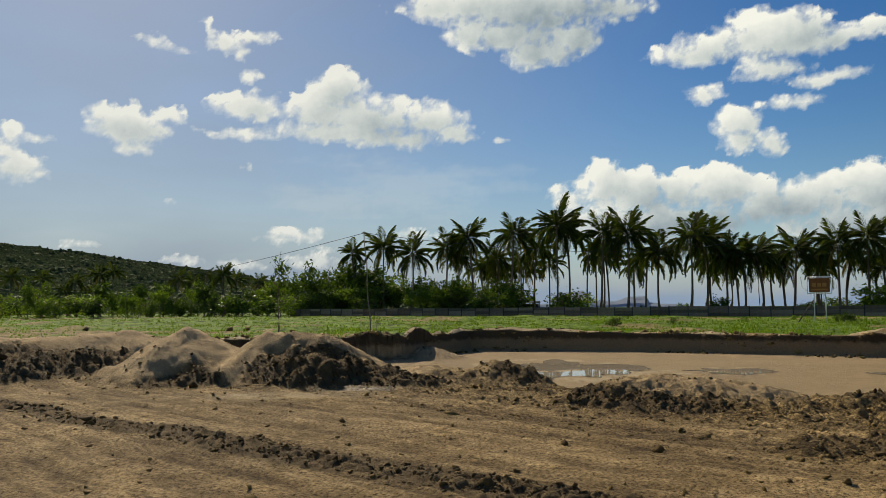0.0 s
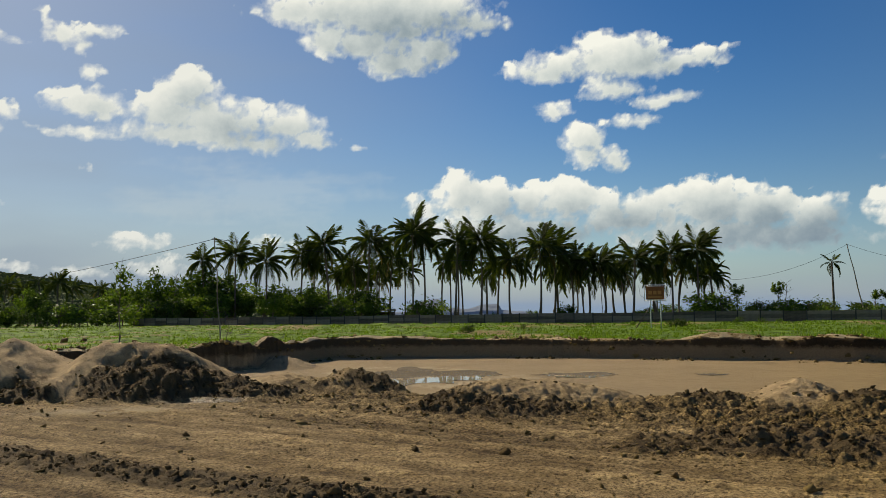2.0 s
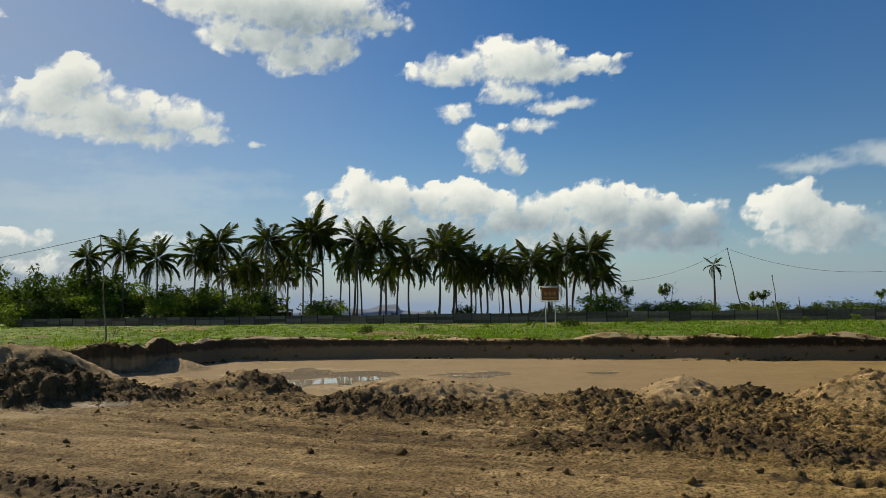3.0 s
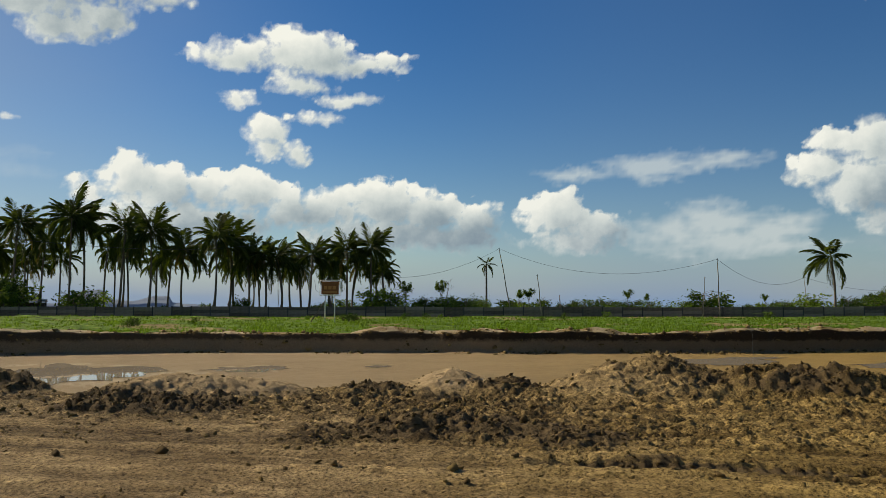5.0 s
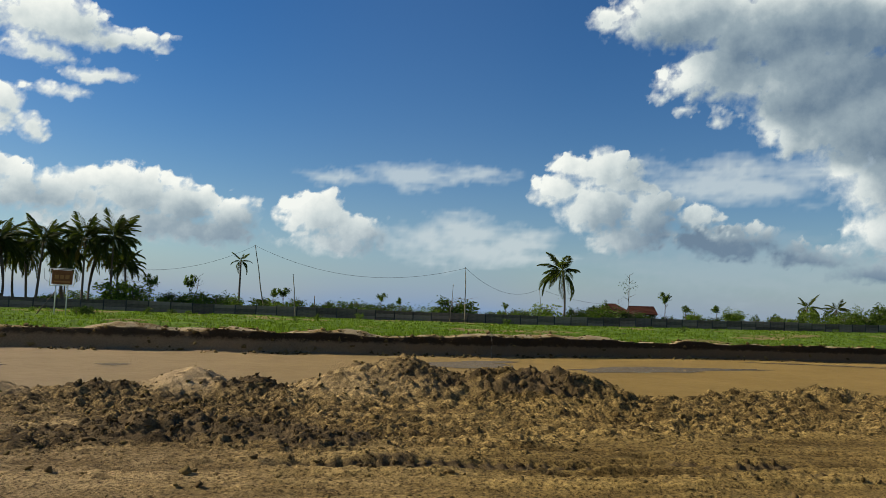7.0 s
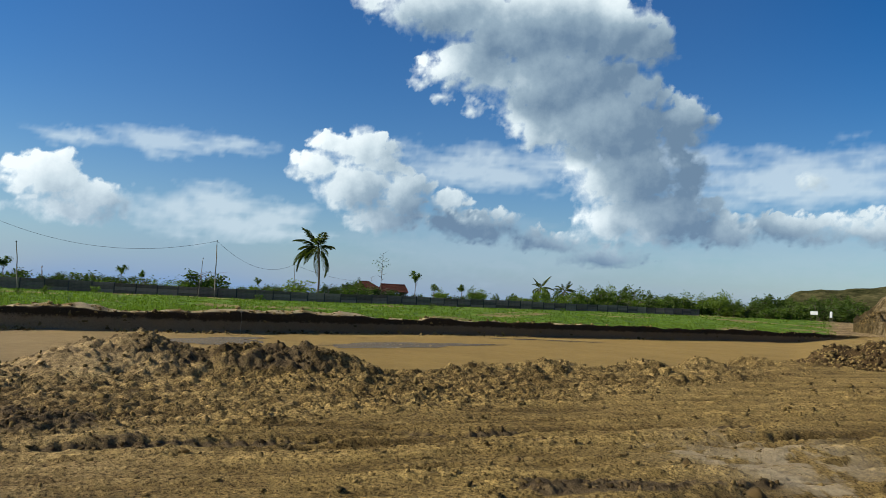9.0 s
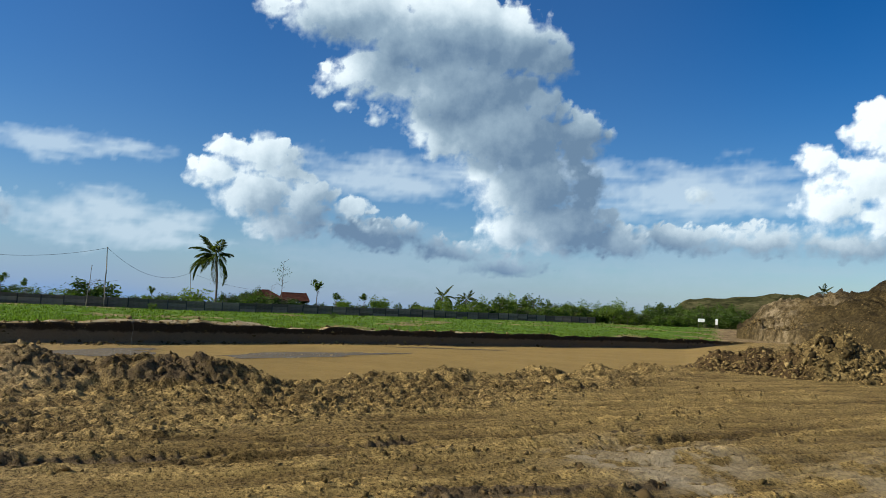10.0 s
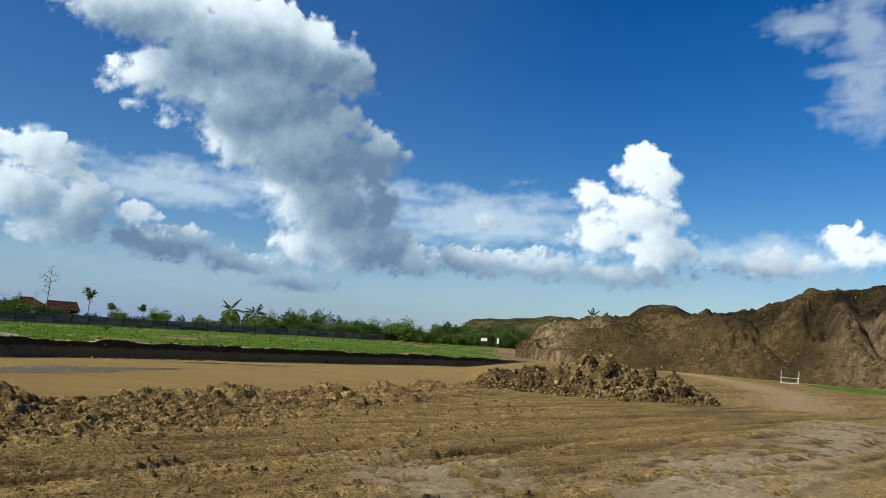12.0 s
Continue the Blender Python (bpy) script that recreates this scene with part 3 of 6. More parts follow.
    z = z + rough * (0.1 * (fbm(x * 0.9, y * 0.9, 3, 14) - 0.5) + 0.12 * (0.5 - billow(x * 2.2, y * 2.2, 3, 15)) + 0.05 * (fbm(x * 10, y * 10, 2, 16) - 0.5))
    # the yard
    ochre0 = smooth(-4.0, 4.0, 10 * (0.74 * x - 0.67 * y) / np.maximum(r, 5)) * (1 - meadow)
    yard = 1 - smooth(0, 1.0, r - rough_r)
    yard = np.where(az > 104, 1 - smooth(0, 8, r - 60), yard)
    z = z + yard * (0.03 * (fbm(x * 0.8, y * 0.8, 3, 21) - 0.5) + 0.012 * (fbm(x * 5, y * 5, 3, 22) - 0.5))
    u, v = 0.71 * x - 0.70 * y, 0.70 * x + 0.71 * y
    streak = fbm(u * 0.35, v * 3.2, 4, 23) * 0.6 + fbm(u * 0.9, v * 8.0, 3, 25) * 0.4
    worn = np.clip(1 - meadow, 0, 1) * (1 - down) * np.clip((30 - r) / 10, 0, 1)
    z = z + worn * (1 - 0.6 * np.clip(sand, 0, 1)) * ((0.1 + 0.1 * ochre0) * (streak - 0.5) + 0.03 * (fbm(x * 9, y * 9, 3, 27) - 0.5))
    soil = np.maximum(soil, worn * 0.4 * smooth(0.6, 0.75, 1 - streak) * smooth(0.45, 0.65, fbm(x * 0.3, y * 0.3, 3, 29)))
    for pts, width, depth, dark, ribs in RUTS:
        near = (np.abs(x - pts[:, 0].mean()) < 6) & (np.abs(y - pts[:, 1].mean()) < 6)
        if not near.any():
            continue
        xn, yn = x[near], y[near]
        d, s = along(xn, yn, pts)
        d = d + 0.25 * (fbm(xn * 1.3, yn * 1.3, 2, 24) - 0.5) * width * 2
        g = np.exp(-(d / width) ** 2)
        edge = np.exp(-((d - width * 1.3) / (width * 0.5)) ** 2)
        broken = smooth(0.3, 0.55, fbm(xn * 0.9, yn * 0.9, 3, 26))
        comb = 1 + ribs * 0.22 * np.sin(s * 40)
        z[near] = z[near] - depth * g * comb * (0.5 + 0.5 * broken) + 0.6 * abs(depth) * edge * broken * fbm(xn * 6, yn * 6, 2, 28)
        soil[near] = np.maximum(soil[near], dark * g * (0.45 + 0.55 * broken if depth > 0 else 0.8 + 0.2 * broken))
    # broken lumps: large, middling and small
    strip = np.clip(1.5 * soil - 0.45, 0, 1) * yard
    crumbly = 0.28 * ochre0 * yard * smooth(0.52, 0.64, streak) + 0.2 * yard * smooth(0.6, 0.75, fbm(x * 0.6, y * 0.6, 3, 47))
    wild = np.clip(np.maximum(np.maximum(rough, 0.9 * strip), crumbly), 0, 1.3)
    loose = np.maximum(strip, crumbly) > rough
    tone = np.full_like(z, 0.5)
    busy = wild > 0.04
    if busy.any():
        xb, yb, wb, lb = x[busy], y[busy], wild[busy], loose[busy]
        best, shade = np.zeros_like(xb), np.full_like(xb, 0.5)
        patch = smooth(0.3, 0.62, fbm(xb * 0.7, yb * 0.7, 3, 43))
        for cell, fill, amp, seed in ((0.42, 0.06, 0.5, 210), (0.24, 0.22, 0.6, 220), (0.14, 0.55, 0.72, 230), (0.08, 0.75, 0.85, 240)):
            h, tn = cobbles(xb + 0.06 * vnoise(xb * 9, yb * 9, seed), yb + 0.06 * vnoise(xb * 9, yb * 9, seed + 5), cell, seed, fill)
            h = h * amp * np.clip(wb * ((0.35 + 0.65 * patch) * ~lb if cell > 0.2 else 1.0), 0, 1.15)
            shade = np.where(h > best, tn, shade)
            best = np.maximum(best, h)
        z[busy] = z[busy] + best
        tone[busy] = 0.5 + (shade - 0.5) * np.clip(best / 0.02, 0, 1)
    # masks
    soil = np.clip(soil * (0.55 + 0.9 * fbm(x * 0.8, y * 0.8, 3, 41)), 0, 1) + rough * (1 - sand) * 0.32 * smooth(0.42, 0.62, fbm(x * 0.45, y * 0.45, 4, 42)) * np.clip((70 - az) / 25, 0.25, 1)
    face = np.exp(-((r - lip) / 0.45) ** 2) * inside
    bank = np.clip(1.6 * face, 0, 1) * (r < lip + 0.22)
    grass = smooth(1.0, 4.0, r - lip - 4.0 * fbm(x * 0.25, y * 0.25, 3, 44) + 0.6) * (0.95 - 0.5 * smooth(0.52, 0.68, fbm(x * 0.13, y * 0.13, 4, 45)))
    grass = grass * np.where(az > 94, np.clip((97 - az) / 3, 0, 1), 1) * np.where(az < -45, 0.7, 1)
    plot = np.exp(-(((x - 63) / 11) ** 2 + ((y + 35 + 0.3 * (x - 63)) / 4) ** 2) ** 2)
    grass = np.maximum(grass, 0.9 * plot)
    sand = np.maximum(sand, inside * np.exp(-((r - lip - 1.3) / 1.3) ** 2) * smooth(0.34, 0.55, fbm(x * 0.22, y * 0.22, 3, 46)))
    sand = np.maximum(sand, 0.75 * inside * (1 - smooth(0.5, 4, r - rim - 1)) * smooth(0.3, 1.5, r - rim) * (az < 30))
    pale = np.exp(-(((x - 9.6) / 1.3) ** 2 + ((y + 0.6) / 1.0) ** 2))
    pale = np.maximum(pale, np.exp(-(along(x, y, np.array([(9.3, 0.4), (8.2, -0.8), (7.2, -1.6)]))[0] / 0.4) ** 2))
    pale = np.maximum(pale, np.exp(-(along(x, y, np.array([(9.2, -3.3), (11.6, -4.8), (15.7, -8.2), (22, -12)]))[0] / 1.2) ** 2))
    for px, py, pa, pb in ((4.7, 32.6, 2.9, 5.0), (10.9, 30.5, 2.0, 1.5)):   # dried rims round the puddles
        d = np.hypot((x - px) / pa, (y - py) / pb) + 0.5 * (fbm(x * 0.6, y * 0.6, 3, 50) - 0.5)
        pale = np.maximum(pale, 1.2 * np.exp(-((d - 1.05) / 0.16) ** 2))
    shelf = inside * np.exp(-((r - lip - 0.75) / 0.55) ** 2) * smooth(0.42, 0.55, fbm(x * 0.3, y * 0.3, 3, 49)) * np.clip((az - 5) / 20, 0.2, 1)
    # pale streak painted for the white reflection on the wet track
    pale = np.maximum(pale, np.exp(-(((x + 3.1) / 1.3) ** 2 + ((y - 14.2) / 0.45) ** 2)))
    crust = 0.75 * np.clip(np.maximum(pale, np.clip(shelf, 0, 1) + np.clip(6 * brow - 0.3, 0, 1)), 0, 1) * smooth(0.42, 0.52, fbm(x * 2.3, y * 2.3, 5, 48, 0.65))
    track = np.exp(-((along(x, y, np.array([(28.7, -14.0), (41.8, -19.7), (62, -25), (92, -30), (140, -34)]))[0]) / 1.7) ** 2)
    sand = np.maximum(sand, 0.65 * track)
    # the second patch paints in the shadow at the rubble heap's right foot
    wet = 0.75 * np.exp(-(((x + 1.6) / 1.1) ** 2 + ((y - 15.0) / 0.35) ** 2)) + 0.6 * np.exp(-(((x - 24) / 5) ** 2 + ((y + 9) / 1.3) ** 2))
    for px, py, pr in ((5.2, 32, 6.0), (10.8, 30.4, 2.4), (39, 15.8, 7), (55, 12, 4), (29, 6.9, 2.2), (31.5, 23, 4)):
        wet = np.maximum(wet, 0.3 * np.exp(-((np.hypot(x - px, y - py) / pr) ** 4)) * down)
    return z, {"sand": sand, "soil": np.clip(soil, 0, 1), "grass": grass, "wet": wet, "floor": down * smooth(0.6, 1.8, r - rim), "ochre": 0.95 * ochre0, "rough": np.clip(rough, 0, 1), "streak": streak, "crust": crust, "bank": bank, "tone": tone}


def ground_height(x, y):
    return float(land(np.array([float(x)]), np.array([float(y)]))[0][0])


def build_ground():
    az = np.concatenate([np.arange(-33, 124, 0.122), np.arange(124, 326.9, 4.0)])
    cols = len(az)
    flat = np.where(az > 180, az - 360, az)
    lip = lip_range(flat)
    shelf = np.clip(np.interp(flat, RIM_AZ, RIM_R) + 2.0, 16, 30)
    s, w = np.linspace(0, 1, 350)[:, None], np.linspace(0, 1, 56)[1:, None]
    near = np.exp(np.log(5.9) * (1 - s) + np.log(shelf)[None, :] * s)
    inner = shelf[None, :] + (lip - 0.9 - shelf)[None, :] * w
    bank = lip[None, :] + np.linspace(-0.8, 1.2, 32)[:, None]
    q = np.linspace(0, 1, 76)[1:]
    field = np.exp(np.log(lip + 1.2)[None, :] * (1 - q)[:, None] + np.log(190.0) * q[:, None])
    out = np.repeat(np.geomspace(200, 4600, 16)[:, None], cols, 1)
    core = np.repeat(np.array([0.004, 0.6, 1.4, 2.6, 4.2])[:, None], cols, 1)
    rr = np.concatenate([core, near, inner, bank, field, out])
    a = np.radians(az)[None, :]
    x, y = rr * np.sin(a), rr * np.cos(a)
    z, masks = land(x.ravel(), y.ravel())
    me = mesh_of("ground", np.stack([x.ravel(), y.ravel(), z], -1), grid_faces(len(rr), cols, True)[:, ::-1], EARTH, True)
    for key, value in masks.items():
        me.attributes.new(key, "FLOAT", "POINT").data.foreach_set("value", value.astype(np.float32))
    tagged(new("ground", me), "bare sandy yard with a shallow excavated pit and grass meadow", "ground", kind="structure")


build_ground()

# ---------------------------------------------------------------- sky with clouds
CLOUDS = []
STEP = 0.18   # degrees between the points of the cloud backdrop


def cumulus(thick, grey, puffs):
    CLOUDS.append((thick, grey, puffs))


cumulus(1.0, 0.6, [(-22.0, 12.4, 2.70, 1.50), (-19.5, 13.3, 1.31, 0.68), (-21.8, 11.0, 1.44, 0.76), (-23.8, 13.0, 1.23, 0.74)])  # small broken cumulus
cumulus(1.0, 0.6, [(-29.1, 11.4, 0.96, 0.89), (-27.5, 11.3, 0.92, 0.36), (-28.8, 9.2, 1.93, 1.01), (-29.6, 10.1, 1.11, 0.78)])  # edge puffs
cumulus(0.8, 0.4, [(-20.5, 18.1, 1.56, 0.55), (-18.9, 17.7, 1.06, 0.37), (-21.4, 18.2, 0.92, 0.43)])  # small torn cloud
cumulus(0.7, 0.4, [(-16.9, 19.5, 0.58, 0.81), (-15.7, 18.5, 1.57, 0.97), (-13.9, 19.0, 2.07, 0.68), (-14.5, 17.7, 0.99, 0.76), (-14.3, 16.1, 0.95, 0.69)])  # torn wisps
cumulus(1.0, 0.7, [(-8.0, 15.5, 2.47, 1.77), (-9.2, 14.2, 2.45, 1.38), (-14.1, 14.2, 2.57, 1.09), (-16.2, 14.5, 0.97, 0.58), (-5.5, 13.7, 3.73, 1.52), (-0.9, 13.8, 2.51, 1.29), (0.7, 12.7, 1.88, 0.89), (-7.6, 12.7, 5.74, 1.00), (-14.1, 12.4, 3.15, 0.47), (-16.8, 12.5, 0.77, 0.31), (-3.5, 12.3, 3.75, 0.81)])  # wide cumulus
cumulus(0.75, 0.3, [(3.9, 12.2, 1.08, 0.36)])  # tiny puff
cumulus(0.6, 0.3, [(-14.3, 10.2, 0.63, 0.40)])  # tiny puff
cumulus(0.6, 0.3, [(-19.3, 7.2, 0.59, 0.35)])  # tiny puff
cumulus(1.0, 0.8, [(6.3, 21.6, 8.53, 1.94), (-0.0, 21.2, 3.60, 1.13), (12.9, 20.8, 3.22, 1.11), (5.0, 19.4, 3.98, 1.46), (7.5, 18.0, 3.31, 1.16), (2.1, 19.6, 2.03, 1.23), (9.6, 19.1, 2.67, 1.22)])  # high cumulus
cumulus(1.0, 0.5, [(18.8, 17.4, 3.39, 1.18), (23.4, 18.0, 4.15, 1.73), (28.3, 17.4, 3.48, 0.77), (23.1, 15.9, 2.75, 0.84), (25.4, 17.3, 3.22, 1.15), (30.3, 17.1, 1.66, 0.31)])  # slanted cumulus
cumulus(0.95, 0.45, [(19.0, 14.6, 1.58, 0.76), (26.7, 14.8, 2.51, 0.63), (20.8, 12.5, 1.72, 1.39), (20.9, 11.1, 1.34, 0.97), (23.2, 10.8, 1.17, 1.03), (24.1, 13.4, 1.90, 0.63)])  # torn puffs
cumulus(1.0, 1.15, [(9.3, 7.7, 1.61, 1.01), (11.9, 8.6, 2.03, 1.70), (14.4, 8.0, 2.10, 1.58), (17.2, 8.1, 2.12, 1.31), (20.0, 8.1, 2.26, 1.57), (22.6, 7.1, 2.13, 1.59), (14.8, 5.9, 7.72, 1.59), (10.1, 5.8, 2.60, 1.28)])  # long bank
cumulus(1.0, 1.1, [(25.3, 7.2, 2.30, 1.53), (29.1, 7.4, 2.84, 1.87), (32.6, 6.9, 2.55, 1.80), (35.9, 6.2, 2.28, 1.57), (29.4, 5.3, 6.47, 1.47), (34.3, 5.0, 4.53, 1.15)])  # long bank
cumulus(1.0, 0.85, [(40.5, 6.4, 1.49, 1.24), (42.1, 6.6, 2.72, 1.73), (45.0, 5.6, 2.53, 1.47), (43.4, 4.7, 3.89, 1.07)])  # end of the bank
cumulus(0.5, 0.5, [(49.8, 5.2, 2.97, 1.05), (52.6, 5.8, 2.40, 0.96), (56.8, 5.1, 1.93, 0.94), (53.7, 4.5, 4.78, 0.71)])  # pale bank
cumulus(0.4, 0.25, [(43.4, 9.5, 2.06, 0.37), (49.1, 9.9, 2.41, 0.56), (53.4, 10.2, 2.40, 0.47)])  # streaks
cumulus(1.0, 1.2, [(62.7, 10.5, 2.47, 1.54), (60.2, 10.9, 1.24, 0.98), (59.6, 9.0, 1.74, 1.23), (64.3, 9.6, 1.95, 1.30), (62.4, 7.6, 2.95, 1.88), (66.0, 7.3, 2.21, 1.86), (64.5, 5.6, 3.64, 1.22), (69.2, 7.1, 1.41, 1.04), (70.4, 5.9, 1.78, 0.88)])  # towering cumulus
cumulus(1.0, 1.25, [(68.4, 20.8, 6.27, 2.71), (74.8, 19.5, 6.71, 3.44), (80.5, 19.6, 3.73, 2.36), (83.2, 18.4, 1.88, 1.91), (77.1, 15.7, 5.82, 3.63), (71.1, 17.0, 3.56, 2.42), (68.2, 16.6, 1.88, 1.09), (80.6, 12.8, 5.32, 3.67), (76.6, 13.0, 3.33, 2.49), (85.8, 13.0, 1.99, 2.04), (82.3, 9.4, 4.85, 3.23), (84.8, 6.6, 3.97, 2.34), (88.8, 5.6, 3.07, 1.43), (81.2, 6.4, 2.92, 1.87)])  # great leaning cumulus
cumulus(0.75, 0.5, [(66.6, 15.5, 1.08, 0.86), (68.4, 14.6, 1.25, 0.56), (70.5, 14.0, 1.50, 0.64)])  # torn edge of the great cloud
cumulus(1.0, 0.9, [(104.9, 13.1, 1.75, 1.59), (106.5, 12.2, 1.72, 1.58), (101.4, 11.2, 1.62, 1.13), (105.0, 10.0, 2.84, 2.08), (106.7, 7.6, 2.32, 2.07), (102.3, 8.3, 2.48, 1.86)])  # tall cumulus
cumulus(0.75, 1.8, [(98.4, 6.0, 5.29, 1.39), (104.0, 5.5, 5.50, 1.37), (94.7, 5.4, 2.47, 0.90)])  # foot of the tall cumulus
cumulus(1.0, 0.6, [(118.2, 8.4, 1.33, 1.03), (119.2, 7.5, 1.79, 1.09), (120.5, 7.9, 0.95, 0.94)])  # small cumulus
cumulus(0.35, 0.9, [(119.8, 18.6, 1.98, 2.10), (116.3, 22.3, 2.12, 0.87), (119.4, 22.1, 1.34, 1.37)])  # grey wisps
cumulus(0.42, 0.3, [(71.3, 9.8, 5.53, 1.16), (93.6, 9.1, 6.63, 1.40), (113.0, 7.2, 3.94, 1.00), (83.1, 10.7, 4.91, 0.81)])  # pale layer
cumulus(0.7, 1.9, [(76.4, 4.6, 3.90, 1.08), (71.7, 5.4, 3.97, 1.52), (69.5, 5.6, 2.89, 1.48), (80.4, 3.5, 4.02, 1.09), (93.0, 5.9, 4.47, 1.36), (114.1, 6.6, 6.18, 1.14), (94.5, 8.9, 1.23, 0.73)])  # dull rags
cumulus(0.9, 0.35, [(-10.8, 5.2, 2.60, 0.61), (-11.6, 4.8, 1.99, 0.40)])  # low white clouds
cumulus(0.9, 0.35, [(-25.0, 4.4, 1.57, 0.56)])  # low white clouds
cumulus(0.75, 0.35, [(-18.2, 3.4, 1.87, 0.59), (-14.7, 3.3, 2.13, 0.52), (-9.2, 3.5, 2.50, 0.90), (-2.2, 5.4, 1.86, 0.62), (0.3, 5.2, 1.74, 0.50)])  # low bank
cumulus(0.22, 1.6, [(95.0, 4.4, 11.0, 1.7), (112.0, 4.8, 9.0, 1.9), (73.0, 3.8, 9.0, 1.3)])  # dull low layer
cumulus(0.16, 0.2, [(-2.6, 8.7, 5.39, 1.39), (-6.8, 8.0, 3.69, 0.98)])  # veil


def blur(f, n):
    for _ in range(2):
        for axis in (0, 1):
            f = sum(np.roll(f, k, axis=axis) for k in range(-n, n + 1)) / (2 * n + 1)
    return f


def build_clouds():
    rng = np.random.default_rng(5)
    for _ in range(16):   # the rest of the sky
        a, e, w = rng.uniform(140, 285), rng.uniform(8, 50), rng.uniform(6, 14)
        cumulus(0.95, 0.8, [(a, e, w, w * 0.3), (a + 0.5 * w, e + 0.15 * w, w * 0.6, w * 0.25), (a - 0.6 * w, e, w * 0.5, w * 0.2)])
    az = np.concatenate([np.arange(-36, 128, STEP), np.arange(128, 323.9, 1.5)])
    el = np.concatenate([np.arange(-0.6, 27, STEP), np.arange(27, 88, 1.5)])
    A, E = np.meshgrid(az, el)
    wx = A + 1.3 * (fbm(A * 0.5, E * 0.8, 4, 61) - 0.5) + 0.7 * (fbm(A * 2.2, E * 2.6, 3, 62) - 0.5)
    wy = E + 0.9 * (fbm(A * 0.5, E * 0.8, 4, 63) - 0.5) + 0.5 * (fbm(A * 2.2, E * 2.6, 3, 64) - 0.5)
    lumps = billow(A * 1.1, E * 1.3, 4, 65) - 0.5
    torn = fbm(A * 0.35, E * 1.5, 5, 66, 0.6) - 0.5
    cover, high, grey, weight = np.full(A.shape, -1.0), np.zeros(A.shape), np.zeros(A.shape), np.full(A.shape, 1e-6)
    veil, tone = np.zeros(A.shape), np.full(A.shape, 0.8)

    def ball(d_map, h_map, pa, pe, pw, ph, flat=1.0):
        i0, i1 = np.searchsorted(el, [pe - 1.6 * ph - 1.5, pe + 1.6 * ph + 1.5])
        j0, j1 = np.searchsorted(az, [pa - 1.6 * pw - 1.5, pa + 1.6 * pw + 1.5])
        if i0 >= i1 or j0 >= j1:
            return
        w = (slice(i0, i1), slice(j0, j1))
        v = (wy[w] - pe) / ph
        v = np.where(v < 0, v * flat, v)
        q = np.hypot((wx[w] - pa) / pw, v)
        d_map[w] = np.maximum(d_map[w], (1 - q) * min(1.0, 0.35 + 0.3 * ph))
        h_map[w] = np.maximum(h_map[w], min(ph, pw) * np.sqrt(np.clip(1 - q * q, 0, 1)))

    for t, g, puffs in CLOUDS:
        d, h = np.full(A.shape, -1.0), np.zeros(A.shape)
        for pa, pe, pw, ph in puffs:
            if t < 0.6:
                v = np.hypot((wx - pa) / (pw * 1.25), (wy - pe) / (ph * 1.35))
                here = min(1.5 * t, 0.75) * np.clip(1.25 - v + 1.6 * torn + 0.5 * lumps, 0, 1)
                tone = np.where(here > veil, 1.0 - 0.42 * min(g, 1.5), tone)
                veil = np.maximum(veil, here)
                continue
            ball(d, h, pa, pe, pw, ph, 1.15)
            if ph < 0.5:
                continue
            for _ in range(int(8 + 7 * pw)):   # the knobs of its outline
                ang, out = rng.uniform(0, 2 * math.pi), math.sqrt(rng.uniform(0.1, 1.0))
                size = ph * rng.uniform(0.16, 0.42)
                if math.sin(ang) < -0.3:
                    out, size = out * 0.85, size * 0.7
                ball(d, h, pa + pw * 0.93 * out * math.cos(ang), pe + ph * 0.93 * out * math.sin(ang), size * rng.uniform(1, 1.5), size)
        if t < 0.6:
            continue
        d = d + 0.16 * lumps - (0.12 if t < 0.95 else 0.0)
        w = np.exp(9 * np.clip(d, -1, 1))
        grey, weight = grey + g * w, weight + w
        cover = np.maximum(cover, d)
        high = np.maximum(high, h)
    grey = grey / weight
    # shading of the heaped puffs by the sun
    high = high + 0.3 * lumps * np.clip(high, 0, 1)
    turn = np.radians(A - SUN_AZ)
    lx, ly, lz = -math.cos(se) * np.sin(turn), math.sin(se), -math.cos(se) * np.cos(turn)
    lit = 0.0
    for n, share in ((1, 0.3), (5, 0.7)):
        f = blur(high, n)
        gx, gy = np.gradient(f, axis=1) / STEP, np.gradient(f, axis=0) / STEP
        norm = 1 / np.sqrt(gx * gx + gy * gy + 1)
        lit = lit + share * (-gx * lx - gy * ly + lz) * norm
    dense, tau = np.clip(blur(high, 2) * 0.45, 0, 1), np.zeros(A.shape)
    for k in range(1, 15):
        tau += np.roll(np.roll(dense, 3 * k, axis=1), -int(1.5 * k), axis=0) * (1.25 - 0.06 * k)
    back = np.clip(-lz, 0, 1)
    core = np.exp(-np.clip(blur(high, 2) - 0.25, 0, 9) * 0.9)
    lit = 0.66 + 0.5 * lit + back * (0.42 + 0.45 * core) - (0.12 * (1 - np.exp(-0.5 * tau)) + 0.56 * (1 - np.exp(-(tau / 10.5) ** 2.2))) * grey - 0.45 * np.clip(grey - 1.3, 0, 1)
    lit = np.clip(lit, 0.0, 1.15) + 0.3 * np.clip(0.18 - cover, 0, 0.18)
    rise = blur(np.clip(cover, -0.3, 0.6), 3)
    crisp = 2.3 + 4.2 * smooth(0.0, 0.5, -np.gradient(rise, axis=0) / STEP) * smooth(0.35, 0.6, fbm(A * 0.4, E * 0.4, 3, 69))
    haze = 0.9 * np.exp(-np.maximum(E, 0) / 4.0) * (0.85 + 0.3 * fbm(A * 0.1, E * 0.5, 3, 67))
    glare = (1 - smooth(-10, 40, A)) * (A < 200) * (1 - 0.6 * np.exp(-np.maximum(E, 0) / 5))
